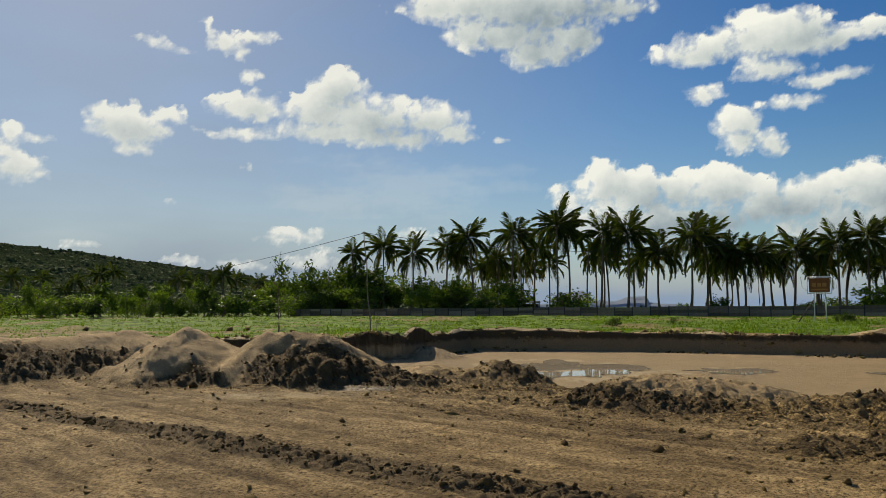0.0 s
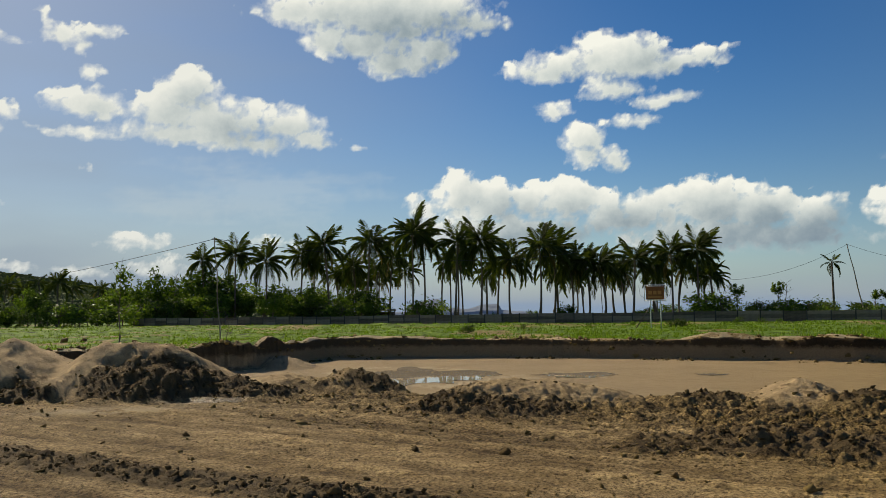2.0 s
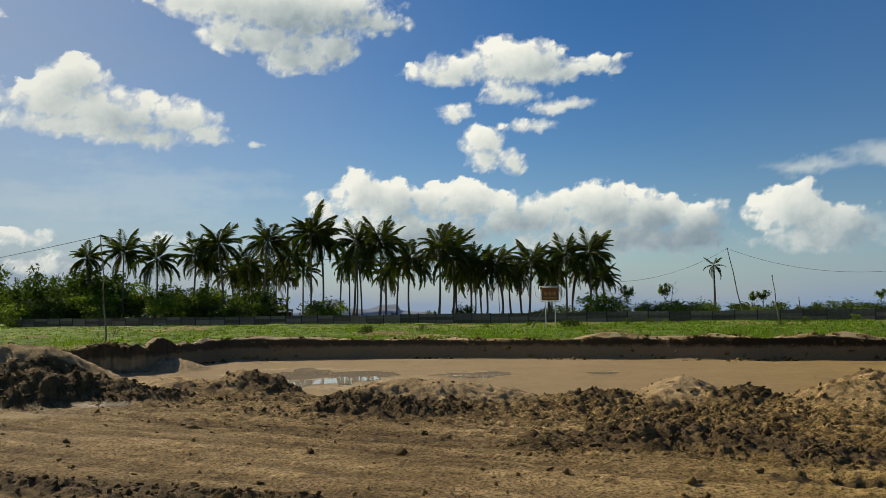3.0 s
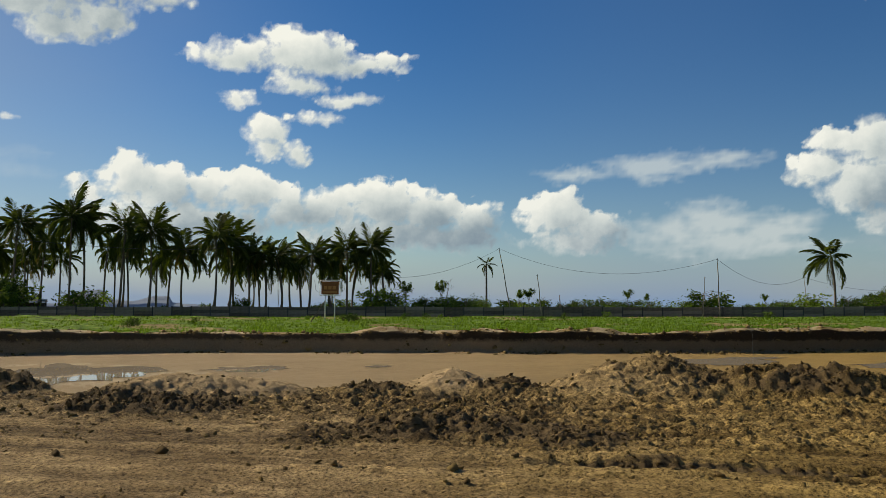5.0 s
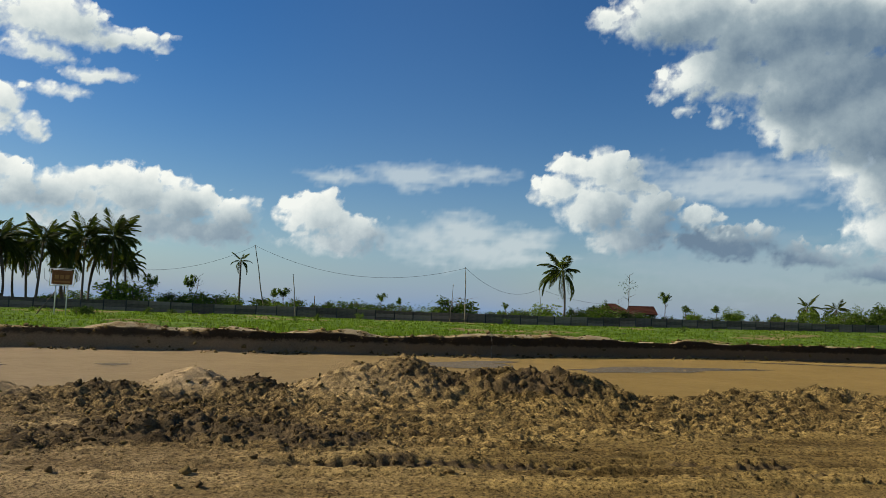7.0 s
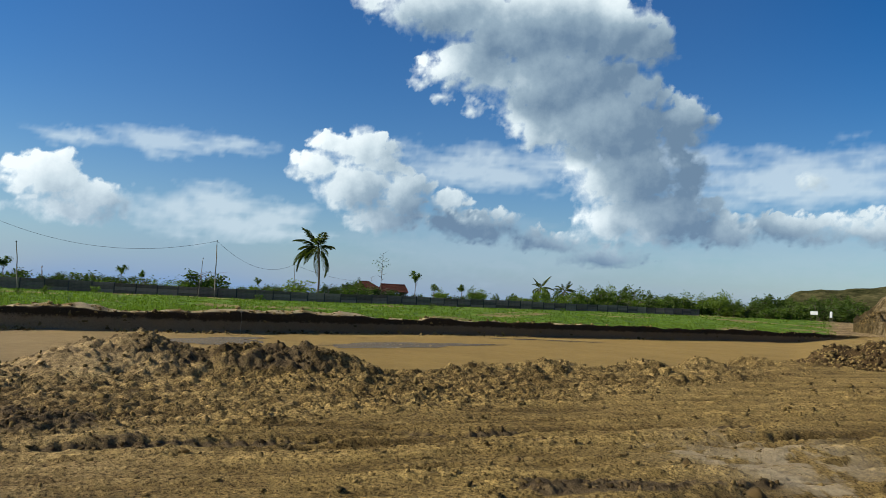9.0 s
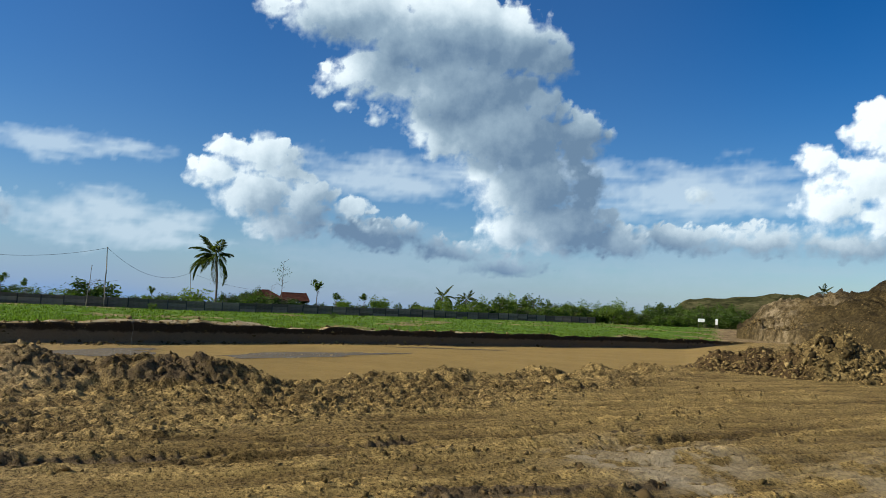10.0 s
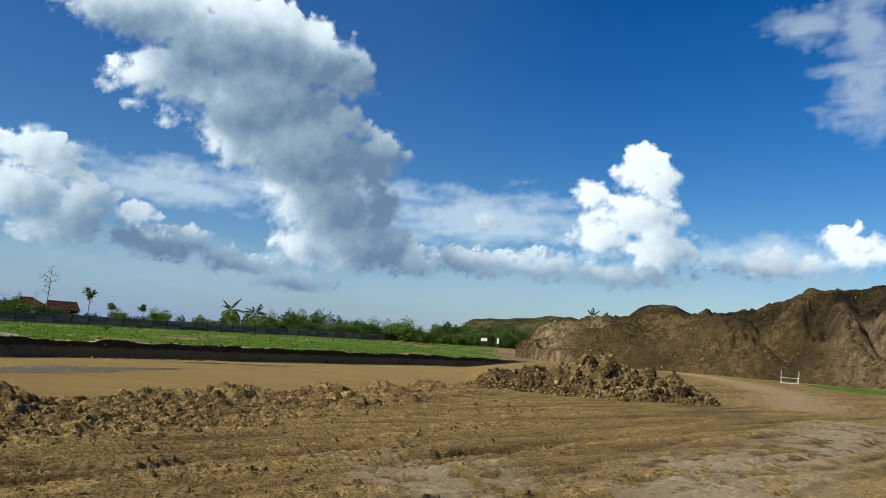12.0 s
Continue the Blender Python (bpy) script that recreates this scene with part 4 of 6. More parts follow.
    haze = haze + 0.55 * (1 - smooth(-20, 36, A)) * (A < 200) * (0.8 + 0.4 * fbm(A * 0.12, E * 0.4, 4, 68))
    haze = haze * (1 - 0.2 * smooth(40, 80, A)) + 0.14 * np.exp(-((A - 50) / 19) ** 2) + 0.1 * smooth(58, 75, A) * (1 - smooth(85, 105, A))
    haze = np.clip(haze, 0, 0.95) * (1 - smooth(24, 30, E))   # the haze thins out overhead
    r, a, e = 3200.0, np.radians(A), np.radians(E)
    pts = np.stack([r * np.sin(a) * np.cos(e), r * np.cos(a) * np.cos(e), r * np.sin(e)], -1).reshape(-1, 3)
    me = mesh_of("backdrop", pts, grid_faces(len(el), len(az), True), CLOUD, True)
    for key, value in (("cover", cover), ("lit", np.clip(lit, 0, 1.2)), ("haze", haze), ("veil", veil), ("glare", glare), ("tone", tone), ("crisp", crisp)):
        me.attributes.new(key, "FLOAT", "POINT").data.foreach_set("value", value.astype(np.float32).ravel())
    tagged(new("backdrop_clouds", me), "broken white cumulus clouds with grey undersides", "clouds", kind="structure")


build_clouds()

# ---------------------------------------------------------------- far hills
def ridge(name, az0, az1, r0, r1, r2, crest_az, crest_el, bumps, mat, label, seed):
    """A hill whose skyline stands at crest_el over crest_az when seen from the yard."""
    az = np.linspace(az0, az1, int((az1 - az0) / 0.12) + 2)
    top = 1.5 + r1 * np.tan(np.radians(np.interp(az, crest_az, crest_el)))
    s = np.concatenate([np.linspace(0, 1, 46), np.linspace(1.06, 1.8, 10)])
    rr = np.where(s <= 1, r0 + (r1 - r0) * s, r1 + (r2 - r1) * (s - 1) / 0.8)
    A, S = np.meshgrid(az, s)
    RR = np.repeat(rr[:, None], len(az), 1)
    up = np.where(S <= 1, S ** 1.15, 1 - 0.35 * (S - 1))
    x, y = RR * np.sin(np.radians(A)), RR * np.cos(np.radians(A))
    k = 1.0 / bumps
    z = -1 + (top[None, :] + 1) * up + (0.5 + up) * bumps * 0.22 * (fbm(x * k * 0.14, y * k * 0.14, 5, seed) - 0.5) * 2 + bumps * 0.25 * (billow(x * k * 0.7, y * k * 0.7, 3, seed + 9) - 0.5) * np.minimum(S * 4, 1)
    me = mesh_of(name, np.stack([x, y, z], -1).reshape(-1, 3), grid_faces(len(s), len(az)), mat, True)
    return tagged(new(name, me), label, "hill", kind="structure")


ridge("backdrop_hill", -75, 4, 260, 620, 1000, [-75, -45, -33, -29.5, -26.3, -22.9, -19.3, -15.5, -12.4, -8, -3, 4], [2.5, 3.6, 4.1, 4.16, 3.85, 3.45, 2.85, 2.4, 2.05, 1.6, 0.9, 0.1], 14.0, HILL, "dark scrub covered hill behind the palm trees", 71)
ridge("backdrop_hill_far", 90, 103, 230, 380, 620, [90, 92, 93.3, 95, 97, 99.2, 100.6, 103], [0.1, 0.6, 1.5, 1.6, 1.8, 2.25, 2.2, 2.0], 9.0, GRASSHILL, "brown green grassy hill beyond the site gate", 73)
ridge("backdrop_hill_behind", 104, 150, 200, 330, 600, [104, 104.8, 105.3, 106.1, 107.8, 108.4, 109, 111, 113, 120, 150], [2.0, 2.9, 3.35, 3.68, 3.62, 3.25, 3.1, 3.25, 3.3, 3.0, 3.0], 5.0, CLIFF, "flat topped brown earth knoll behind the cut slope", 75)
ridge("backdrop_mountain", 6, 17, 2000, 2600, 3000, [6, 8, 9.1, 10.1, 10.9, 12.2, 13.4, 14.5, 14.7, 17], [0.05, 0.25, 1.1, 1.2, 0.5, 0.36, 0.66, 0.62, 0.2, 0.05], 30.0, HAZE, "pale hazy mountain on the horizon", 77)


# ---------------------------------------------------------------- the cut slope
CUT_AZ = [96.8, 97.6, 98.4, 99.4, 100.2, 102, 104.5, 105.2, 106.0, 107.9, 108.7, 110, 111.3, 113, 115.2, 118.5, 120.7, 130, 160]
CUT_EL = [0.1, 0.5, 1.55, 1.88, 1.98, 2.28, 2.78, 2.83, 2.88, 2.93, 2.93, 3.03, 3.2, 3.71, 4.32, 4.94, 5.35, 6.27, 5.13]


def build_cut():
    az = np.arange(96.8, 160, 0.11)
    foot_r = np.interp(az, [96, 98, 104, 110, 115, 121, 135, 160], [118, 112, 104, 92, 87, 81, 70, 60])
    foot_z = np.interp(az, [96, 98, 104, 110, 115, 121, 160], [1.2, 1.35, 1.1, 0.45, 0.7, 0.8, 0.8])
    depth = np.interp(az, [96, 98.5, 101, 108, 116, 125, 160], [6, 6, 11, 17, 22, 26, 26])
    crest = 1.5 + (foot_r + depth) * np.tan(np.radians(np.interp(az, CUT_AZ, CUT_EL)))
    s = np.concatenate([np.linspace(-0.15, 1, 110), np.linspace(1.04, 3.0, 16)])
    A, S = np.meshgrid(az, s)
    R = foot_r[None, :] + depth[None, :] * S
    x, y = R * np.sin(np.radians(A)), R * np.cos(np.radians(A))
    arc = np.radians(A) * 95
    t = np.clip(S, 0, 1)
    # gullies run down the slope, benches run along it
    gully = billow(arc * 0.12 + 0.5 * fbm(x * 0.1, y * 0.1, 2, 82), S * 0.55, 4, 81) - 0.5
    bench = 0.16 * np.sin(t * 9 + 5 * fbm(arc * 0.05, t * 0.6, 3, 83))
    shape = np.clip(t + 0.4 * bench * np.sin(np.pi * t), 0, 1)
    shape = np.where(t < 0.35, shape * 0.8, shape + 0.0)
    rise = (crest - foot_z)[None, :]
    spur = np.abs(((arc * 0.085 + 0.35 * t + 0.6 * fbm(x * 0.06, y * 0.06, 3, 88)) % 1.0) - 0.5) * 2
    z = foot_z[None, :] + rise * smooth(-0.05, 1.05, shape) + rise * (0.36 * gully + 0.42 * (spur - 0.5)) * np.sin(np.pi * np.clip(t, 0.02, 0.98)) ** 0.8
    z = z + 1.5 * (fbm(x * 0.3, y * 0.3, 4, 84) - 0.5) * np.minimum(t * 6, 1) + 0.5 * (billow(x * 1.3, y * 1.3, 3, 85) - 0.5) * np.minimum(t * 8, 1)
    z = z + 0.9 * cobbles(x, y, 1.3, 250, 0.5)[0] * np.minimum(t * 8, 1) * (0.3 + smooth(0.4, 0.6, fbm(x * 0.15, y * 0.15, 3, 89)))
    # an undercut hollow and the talus fans at the foot
    hollow = np.exp(-((((A - 117.2 + 2.2 * (t - 0.4)) / 0.9) ** 2 + ((t - 0.48) / 0.24) ** 2) ** 2))
    hollow = hollow + 0.7 * np.exp(-((((A - 111.8 + 3 * (t - 0.5)) / 0.8) ** 2 + ((t - 0.62) / 0.2) ** 2) ** 2))
    z = z - 3.2 * hollow
    talus = np.clip(1.4 - S / 0.3, 0, 1) * 0.5
    for fa, fw, fh, fd in ((107.5, 2.2, 1.6, 0.22), (110.5, 3.4, 2.6, 0.3), (114.0, 2.2, 1.8, 0.2), (102.5, 2.6, 1.3, 0.2), (118.5, 2.4, 1.6, 0.2)):
        fan = fh * np.exp(-((A - fa) / fw) ** 2) * np.clip(1 - np.abs(S - fd) / 0.35, 0, 1) ** 1.2
        z = z + fan
        talus = np.maximum(talus, np.clip(1.3 * fan / fh, 0, 1))
    z = np.where(S > 1, z - (S - 1) * 0.4, z)
    z = np.where(S < 0, foot_z[None, :] - 2.4 + 16 * (S + 0.15), z)
    me = mesh_of("cut_slope", np.stack([x, y, z], -1).reshape(-1, 3), grid_faces(len(s), len(az)), CLIFF, True)
    pale = np.clip(np.exp(-((A - 99.3) / 1.3) ** 2) + 0.6 * np.exp(-((A - 102.5) / 1.0) ** 2) * (t > 0.5), 0, 1) * (0.5 + 0.8 * fbm(x * 0.5, y * 0.5, 3, 86)) + 0.5 * np.exp(-((A - 121) / 3.0) ** 2) * (t < 0.6)
    me.attributes.new("pale", "FLOAT", "POINT").data.foreach_set("value", np.clip(pale, 0, 1).astype(np.float32).ravel())
    me.attributes.new("talus", "FLOAT", "POINT").data.foreach_set("value", np.clip(talus * (0.4 + fbm(x * 0.2, y * 0.2, 3, 87)), 0, 1).astype(np.float32).ravel())
    tagged(new("excavated_slope", me), "excavated brown earth slope with gullies and loose rubble", "cut slope", kind="structure")
    return x, y, z, A, t


CUT = build_cut()


# ---------------------------------------------------------------- lumps of earth and stone
def broken_piece(points, rng):
    """An angular block: the hull of a few points near a ball."""
    bm = bmesh.new()
    for _ in range(points):
        v = rng.normal(0, 1, 3)
        bm.verts.new(Vector(v / np.linalg.norm(v) * rng.uniform(0.6, 1.2)))
    made = bmesh.ops.convex_hull(bm, input=list(bm.verts))
    bmesh.ops.delete(bm, geom=[g for g in made["geom_interior"] if isinstance(g, bmesh.types.BMVert)], context="VERTS")
    bmesh.ops.triangulate(bm, faces=list(bm.faces))
    bm.verts.index_update()
    out = np.array([v.co[:] for v in bm.verts]), np.array([[v.index for v in f.verts] for f in bm.faces])
    bm.free()
    return out


_rng = np.random.default_rng(3)
BLOCKS = [broken_piece(12, _rng) for _ in range(7)]
CRUMBS = [broken_piece(7, _rng) for _ in range(7)]


def lumps(name, x, y, z, size, mat, label, category, rng, flat=0.7, rugged=0.5, small=False):
    """Many loose lumps as one mesh."""
    verts, faces, base = [], [], 0
    kind = rng.integers(0, 7, len(x))
    for k, (bv, bf) in enumerate(CRUMBS if small else BLOCKS):
        pick = kind == k
        n = int(pick.sum())
        if not n:
            continue
        sz = size[pick]
        wob = 1 + 0.25 * rugged * rng.uniform(-1, 1, (n, len(bv), 1))
        v = bv[None] * wob * sz[:, None, None] * np.stack([rng.uniform(0.75, 1.35, n), rng.uniform(0.75, 1.35, n), rng.uniform(0.6, 1.0, n) * flat / 0.7], -1)[:, None, :]
        a = rng.uniform(0, 6.28, n)
        c, s = np.cos(a)[:, None], np.sin(a)[:, None]
        v = np.stack([v[..., 0] * c - v[..., 1] * s, v[..., 0] * s + v[..., 1] * c, v[..., 2]], -1)
        v = v + np.stack([x[pick], y[pick], z[pick] + sz * (0.1 if small else 0.22)], -1)[:, None, :]
        verts.append(v.reshape(-1, 3))
        faces.append((bf[None] + (base + np.arange(n) * len(bv))[:, None, None]).reshape(-1, 3))
        base += n * len(bv)
    me = mesh_of(name, np.concatenate(verts), np.concatenate(faces), mat)
    return tagged(new(name, me), label, category, kind="stuff")


def power_sizes(rng, n, low, high, bend=2.2):
    return low + (high - low) * rng.uniform(0, 1, n) ** (bend * 2)


def scatter_clods():
    rng = np.random.default_rng(11)
    n = 620000
    az, r = rng.uniform(-34, 103, n), 5.3 + 21.0 * rng.uniform(0, 1, n) ** 1.15
    x, y = r * np.sin(np.radians(az)), r * np.cos(np.radians(az))
    z, mk = land(x, y)
    patch = smooth(0.35, 0.6, fbm(x * 1.1, y * 1.1, 3, 91))
    soil, rough = np.clip(mk["soil"], 0, 1), np.clip(mk["rough"], 0, 1)
    chance = rough * (0.03 + 0.07 * patch) * (1 - 0.85 * mk["sand"]) + 0.14 * soil * np.clip((soil - 0.3) * 3, 0, 1) + 0.004 + 0.02 * mk["ochre"] * smooth(0.45, 0.6, mk["streak"])
    chance = chance * (mk["floor"] < 0.3) * np.clip((26 - r) / 6, 0, 1)
    keep = rng.uniform(0, 1, n) < chance
    x, y, z, soil, r = x[keep], y[keep], z[keep], soil[keep], r[keep]
    size = (0.01 + 0.042 * rng.uniform(0, 1, len(x)) ** 2.6) * np.clip(0.55 + r / 22, 0.8, 1.25)
    dark = soil + 0.25 * rng.uniform(-1, 1, len(x)) > 0.42
    lumps("earth_clods", x[~dark], y[~dark], z[~dark], size[~dark], CLOD, "loose ochre earth crumbs strewn over the spoil", "clods", rng, 0.8, 0.45, True)
    lumps("dark_soil_clods", x[dark], y[dark], z[dark], size[dark], CLOD_DARK, "loose dark brown topsoil crumbs on the sand", "clods", rng, 0.8, 0.45, True)
    big = rng.uniform(0, 1, len(x)) < 0.009
    x, y, z, dark, r = x[big] + 0.03, y[big], z[big], dark[big], r[big]
    size = (0.035 + 0.06 * rng.uniform(0, 1, len(x)) ** 3) * np.clip(0.45 + r / 22, 0.7, 1.3)
    lumps("larger_earth_clods", x[~dark], y[~dark], z[~dark], size[~dark], CLOD, "larger ochre earth clods on the spoil", "clods", rng)
    lumps("larger_soil_clods", x[dark], y[dark], z[dark], size[dark], CLOD_DARK, "larger dark topsoil clods on the spoil", "clods", rng)
    # along the brow and the foot of the pit bank
    n = 5200
    az = rng.uniform(-20, 97, n)
    lip = lip_range(az)
    low = rng.uniform(0, 1, n) < 0.4
    r = np.where(low, lip - rng.uniform(0.1, 1.2, n), lip + rng.uniform(-0.1, 1.3, n) ** 2)
    heapy = smooth(0.45, 0.65, fbm(az * 0.25, az * 0 + 3, 3, 93)) + np.where((az > 56) & (az < 72), 0.8, 0.0)
    keep = rng.uniform(0, 1, n) < np.where(low, heapy, 0.55)
    az, r = az[keep], r[keep]
    x, y = r * np.sin(np.radians(az)), r * np.cos(np.radians(az))
    lumps("bank_rubble", x, y, land(x, y)[0], power_sizes(rng, len(x), 0.03, 0.17), CUT_STONE, "earth lumps fallen along the pit bank", "clods", rng)
    # stones on the cut slope
    cx, cy, cz, ca, ct = CUT
    n = 26000
    i, j = rng.integers(10, 108, n), rng.integers(4, ca.shape[1] - 200, n)
    patch = fbm(ca[i, j] * 0.5, ct[i, j] * 4, 3, 95)
    keep = rng.uniform(0, 1, n) < np.where(ct[i, j] < 0.4, 0.95, 0.12) * smooth(0.35, 0.6, patch)
    i, j = i[keep], j[keep]
    lumps("slope_stones", cx[i, j] + rng.uniform(-0.2, 0.2, len(i)), cy[i, j] + rng.uniform(-0.2, 0.2, len(i)), cz[i, j], power_sizes(rng, len(i), 0.06, 0.2, 1.4), CUT_STONE, "loose brown stones lying on the cut slope", "stones", rng, 0.8, 0.45, True)


scatter_clods()


def clod_meshes(count, mat, seed, points=11):
    out, rng = [], np.random.default_rng(seed)
    for k in range(count):
        v, f = broken_piece(points, rng)
        out.append(mesh_of("lump", v * (1, 1, 0.85), f, mat))
    return out


SINGLE_DARK = clod_meshes(4, CLOD_DARK, 3)
SINGLE = clod_meshes(4, CLOD, 4)


def soil_clod(x, y, size, dark, k):
    ob = new("soil_clod", (SINGLE_DARK if dark else SINGLE)[k % 4])
    ob.matrix_basis = Matrix.LocRotScale((x, y, ground_height(x, y) + size * 0.35), Euler((0, 0, k * 1.3)), (size, size * 0.85, size * 0.8))
    tagged(ob, "dark brown lump of soil lying on bare ground" if dark else "pale ochre lump of earth lying on the spoil", "clod", "clods on the yard")


for k, (cx_, cy_, cs, cd) in enumerate([(2.32, 8.6, 0.085, 1), (1.35, 8.92, 0.06, 1), (0.68, 7.61, 0.045, 1), (3.44, 6.8, 0.06, 1), (4.1, 5.61, 0.05, 1), (6.8, 3.89, 0.05, 1), (6.09, 4.54, 0.055, 1),
                                        (9.03, 1.02, 0.05, 1), (4.79, 15.04, 0.14, 1), (-0.6, 16.9, 0.1, 1), (8.27, 7.57, 0.1, 0), (3.0, 6.95, 0.035, 1), (-1.4, 10.9, 0.06, 1), (-4.9, 15.5, 0.14, 1), (5.2, 6.3, 0.05, 1), (7.6, 1.9, 0.06, 1), (7.4, -0.2, 0.11, 1), (8.4, 0.4, 0.07, 1), (-6.0, 38.6, 0.32, 1), (-15.2, 56.0, 0.34, 1), (-14.2, 57.0, 0.26, 1), (-24.5, 54.0, 0.3, 1), (-10.0, 52.0, 0.22, 1)]):
    soil_clod(cx_, cy_, cs, cd, k)

ROCKS = clod_meshes(8, ROCK, 8, 9)


def rubble_heap():
    """The heap of clay and broken rock at the end of the pit."""
    c = at(102.1, 29.2)
    along_x = Vector((math.cos(radians(102.6)), -math.sin(radians(102.6)), 0))   # to the right as seen from the yard
    out_y = Vector((math.sin(radians(102.6)), math.cos(radians(102.6)), 0))
    holder = thing("rubble_heap", (c.x, c.y, 0.0), "heap of ochre clay and broken rocks dumped beside the pit", "rubble heap")

    def height(u, v):
        h = np.zeros_like(u)
        for pu, pv, top, ru, rv in ((0.35, 0.0, 1.5, 2.5, 2.3), (-0.5, 0.2, 1.15, 1.9, 2.0), (1.8, 0.1, 1.0, 2.0, 2.0), (3.0, 0.0, 0.7, 1.5, 1.6), (-2.0, 0.3, 0.95, 1.7, 1.8), (-3.0, 0.2, 0.72, 1.4, 1.6)):
            d = np.hypot((u - pu) / ru, (v - pv) / rv) * (1 + 0.4 * (fbm(u * 0.8 + 9, v * 0.8, 3, 53) - 0.5))
            h = np.maximum(h, top * np.clip(1.08 - np.sqrt(d * d + 0.02), 0, 1))
        edge = np.clip(h * 4, 0, 1)
        lump = np.maximum(0.6 * cobbles(u, v, 0.55, 260, 0.55)[0] * (0.4 + 0.8 * (u > -1.0)), 0.8 * cobbles(u, v, 0.24, 270, 0.7)[0])
        return h + edge * (0.2 * (fbm(u * 1.2, v * 1.2, 3, 51) - 0.5) + lump) - 0.06

    uu, vv = np.meshgrid(np.linspace(-5.0, 5.0, 330), np.linspace(-2.8, 2.6, 180))
    hh = height(uu, vv)
    xyz = np.stack([uu * along_x.x + vv * out_y.x, uu * along_x.y + vv * out_y.y, hh], -1).reshape(-1, 3)
    body = mesh_of("clay_body", xyz, grid_faces(180, 330), CLAY, True)
    body.attributes.new("dark", "FLOAT", "POINT").data.foreach_set("value", smooth(-0.6, -1.5, uu + 0.35 * vv + 0.8 * (fbm(uu * 1.5, vv * 1.5, 3, 54) - 0.5)).astype(np.float32).ravel())
    part("clay_body", body, holder)
    rng = np.random.default_rng(21)
    made = 0
    while made < 270:
        u, v = rng.uniform(-4.4, 3.9), rng.uniform(-2.6, 1.2)
        h = float(height(np.array([u]), np.array([v]))[0])
        if h < 0.02 or rng.uniform() > 0.12 + 0.85 * (u > -1.0):
            continue
        s = (0.05 + 0.19 * rng.uniform() ** 2.6) * (1.0 if u > -1.0 else 0.55)
        p = along_x * u + out_y * v
        m = Matrix.LocRotScale((p.x, p.y, h + s * 0.15), Euler(rng.uniform(0, 6.28, 3)), (s, s * rng.uniform(0.6, 1), s * rng.uniform(0.55, 0.9)))
        part("rock", ROCKS[made % 8], holder, "", m)
        made += 1
    for u, v, s in ((1.55, -0.55, 0.34), (3.2, -0.9, 0.36), (-0.9, -1.3, 0.32), (0.3, -1.0, 0.26), (-0.2, -0.5, 0.25), (-1.6, -1.2, 0.24), (2.4, -1.3, 0.22)):
        h = float(height(np.array([u]), np.array([v]))[0])
        p = along_x * u + out_y * v
        part("boulder", ROCKS[int(s * 100) % 8], holder, "large pale angular boulder", Matrix.LocRotScale((p.x, p.y, h + s * 0.3), Euler((0.4, 0.3, u)), (s, s * 0.75, s * 0.95)))
    n = 14000
    u, v = rng.uniform(-5.0, 4.5, n), rng.uniform(-3.0, 2.4, n)
    h = height(u, v)
    keep = h > -0.06
    u, v, h = u[keep], v[keep], h[keep]
    ob = lumps("small_rubble", u * along_x.x + v * out_y.x, u * along_x.y + v * out_y.y, h, power_sizes(rng, len(u), 0.02, 0.11), CUT_STONE, "", "", rng, 0.8, 0.45, True)
    ob.parent = holder


rubble_heap()


# ---------------------------------------------------------------- puddles
def puddle(x, y, rx, ry, turn, seed, label):
    n, t = 72, radians(turn)
    ang = np.linspace(0, 2 * math.pi, n, endpoint=False)
    w = np.clip(1 + 2.0 * (fbm(np.cos(ang) * 1.6 + seed, np.sin(ang) * 1.6, 4, seed) - 0.5), 0.3, 2)
    u, v = rx * np.cos(ang) * w, ry * np.sin(ang) * w
    px, py = u * math.cos(t) - v * math.sin(t), u * math.sin(t) + v * math.cos(t)
    verts = [(0, 0, 0)] + [(a, b, 0) for a, b in zip(px, py)]
    me = mesh_of("puddle", verts, [(0, i + 1, (i + 1) % n + 1) for i in range(n)], WATER)
    thing("puddle", (x, y, PIT + 0.014), label, "puddle", "puddles in the pit", me)


puddle(4.7, 32.6, 2.7, 4.7, -8, 3, "shallow rain puddle mirroring the sky on the pit floor")
puddle(10.9, 30.5, 1.7, 1.2, -12, 5, "small shallow muddy puddle on the pit floor")
puddle(38.6, 15.9, 5.4, 1.5, -24, 6, "long shallow puddle mirroring the sky on the pit floor")
puddle(31.5, 22.9, 3.2, 1.6, 5, 7, "shallow muddy puddle on the pit floor")
puddle(55, 12.0, 2.8, 0.5, -60, 8, "narrow dark puddle in the sand of the pit")
puddle(53, 14.5, 2.4, 0.4, -55, 9, "narrow dark puddle in the sand of the pit")
puddle(29, 6.9, 1.6, 0.5, -70, 10, "small bright puddle behind the spoil")
puddle(16.2, 28.7, 0.6, 0.5, 0, 11, "small wet spot on the pit floor")


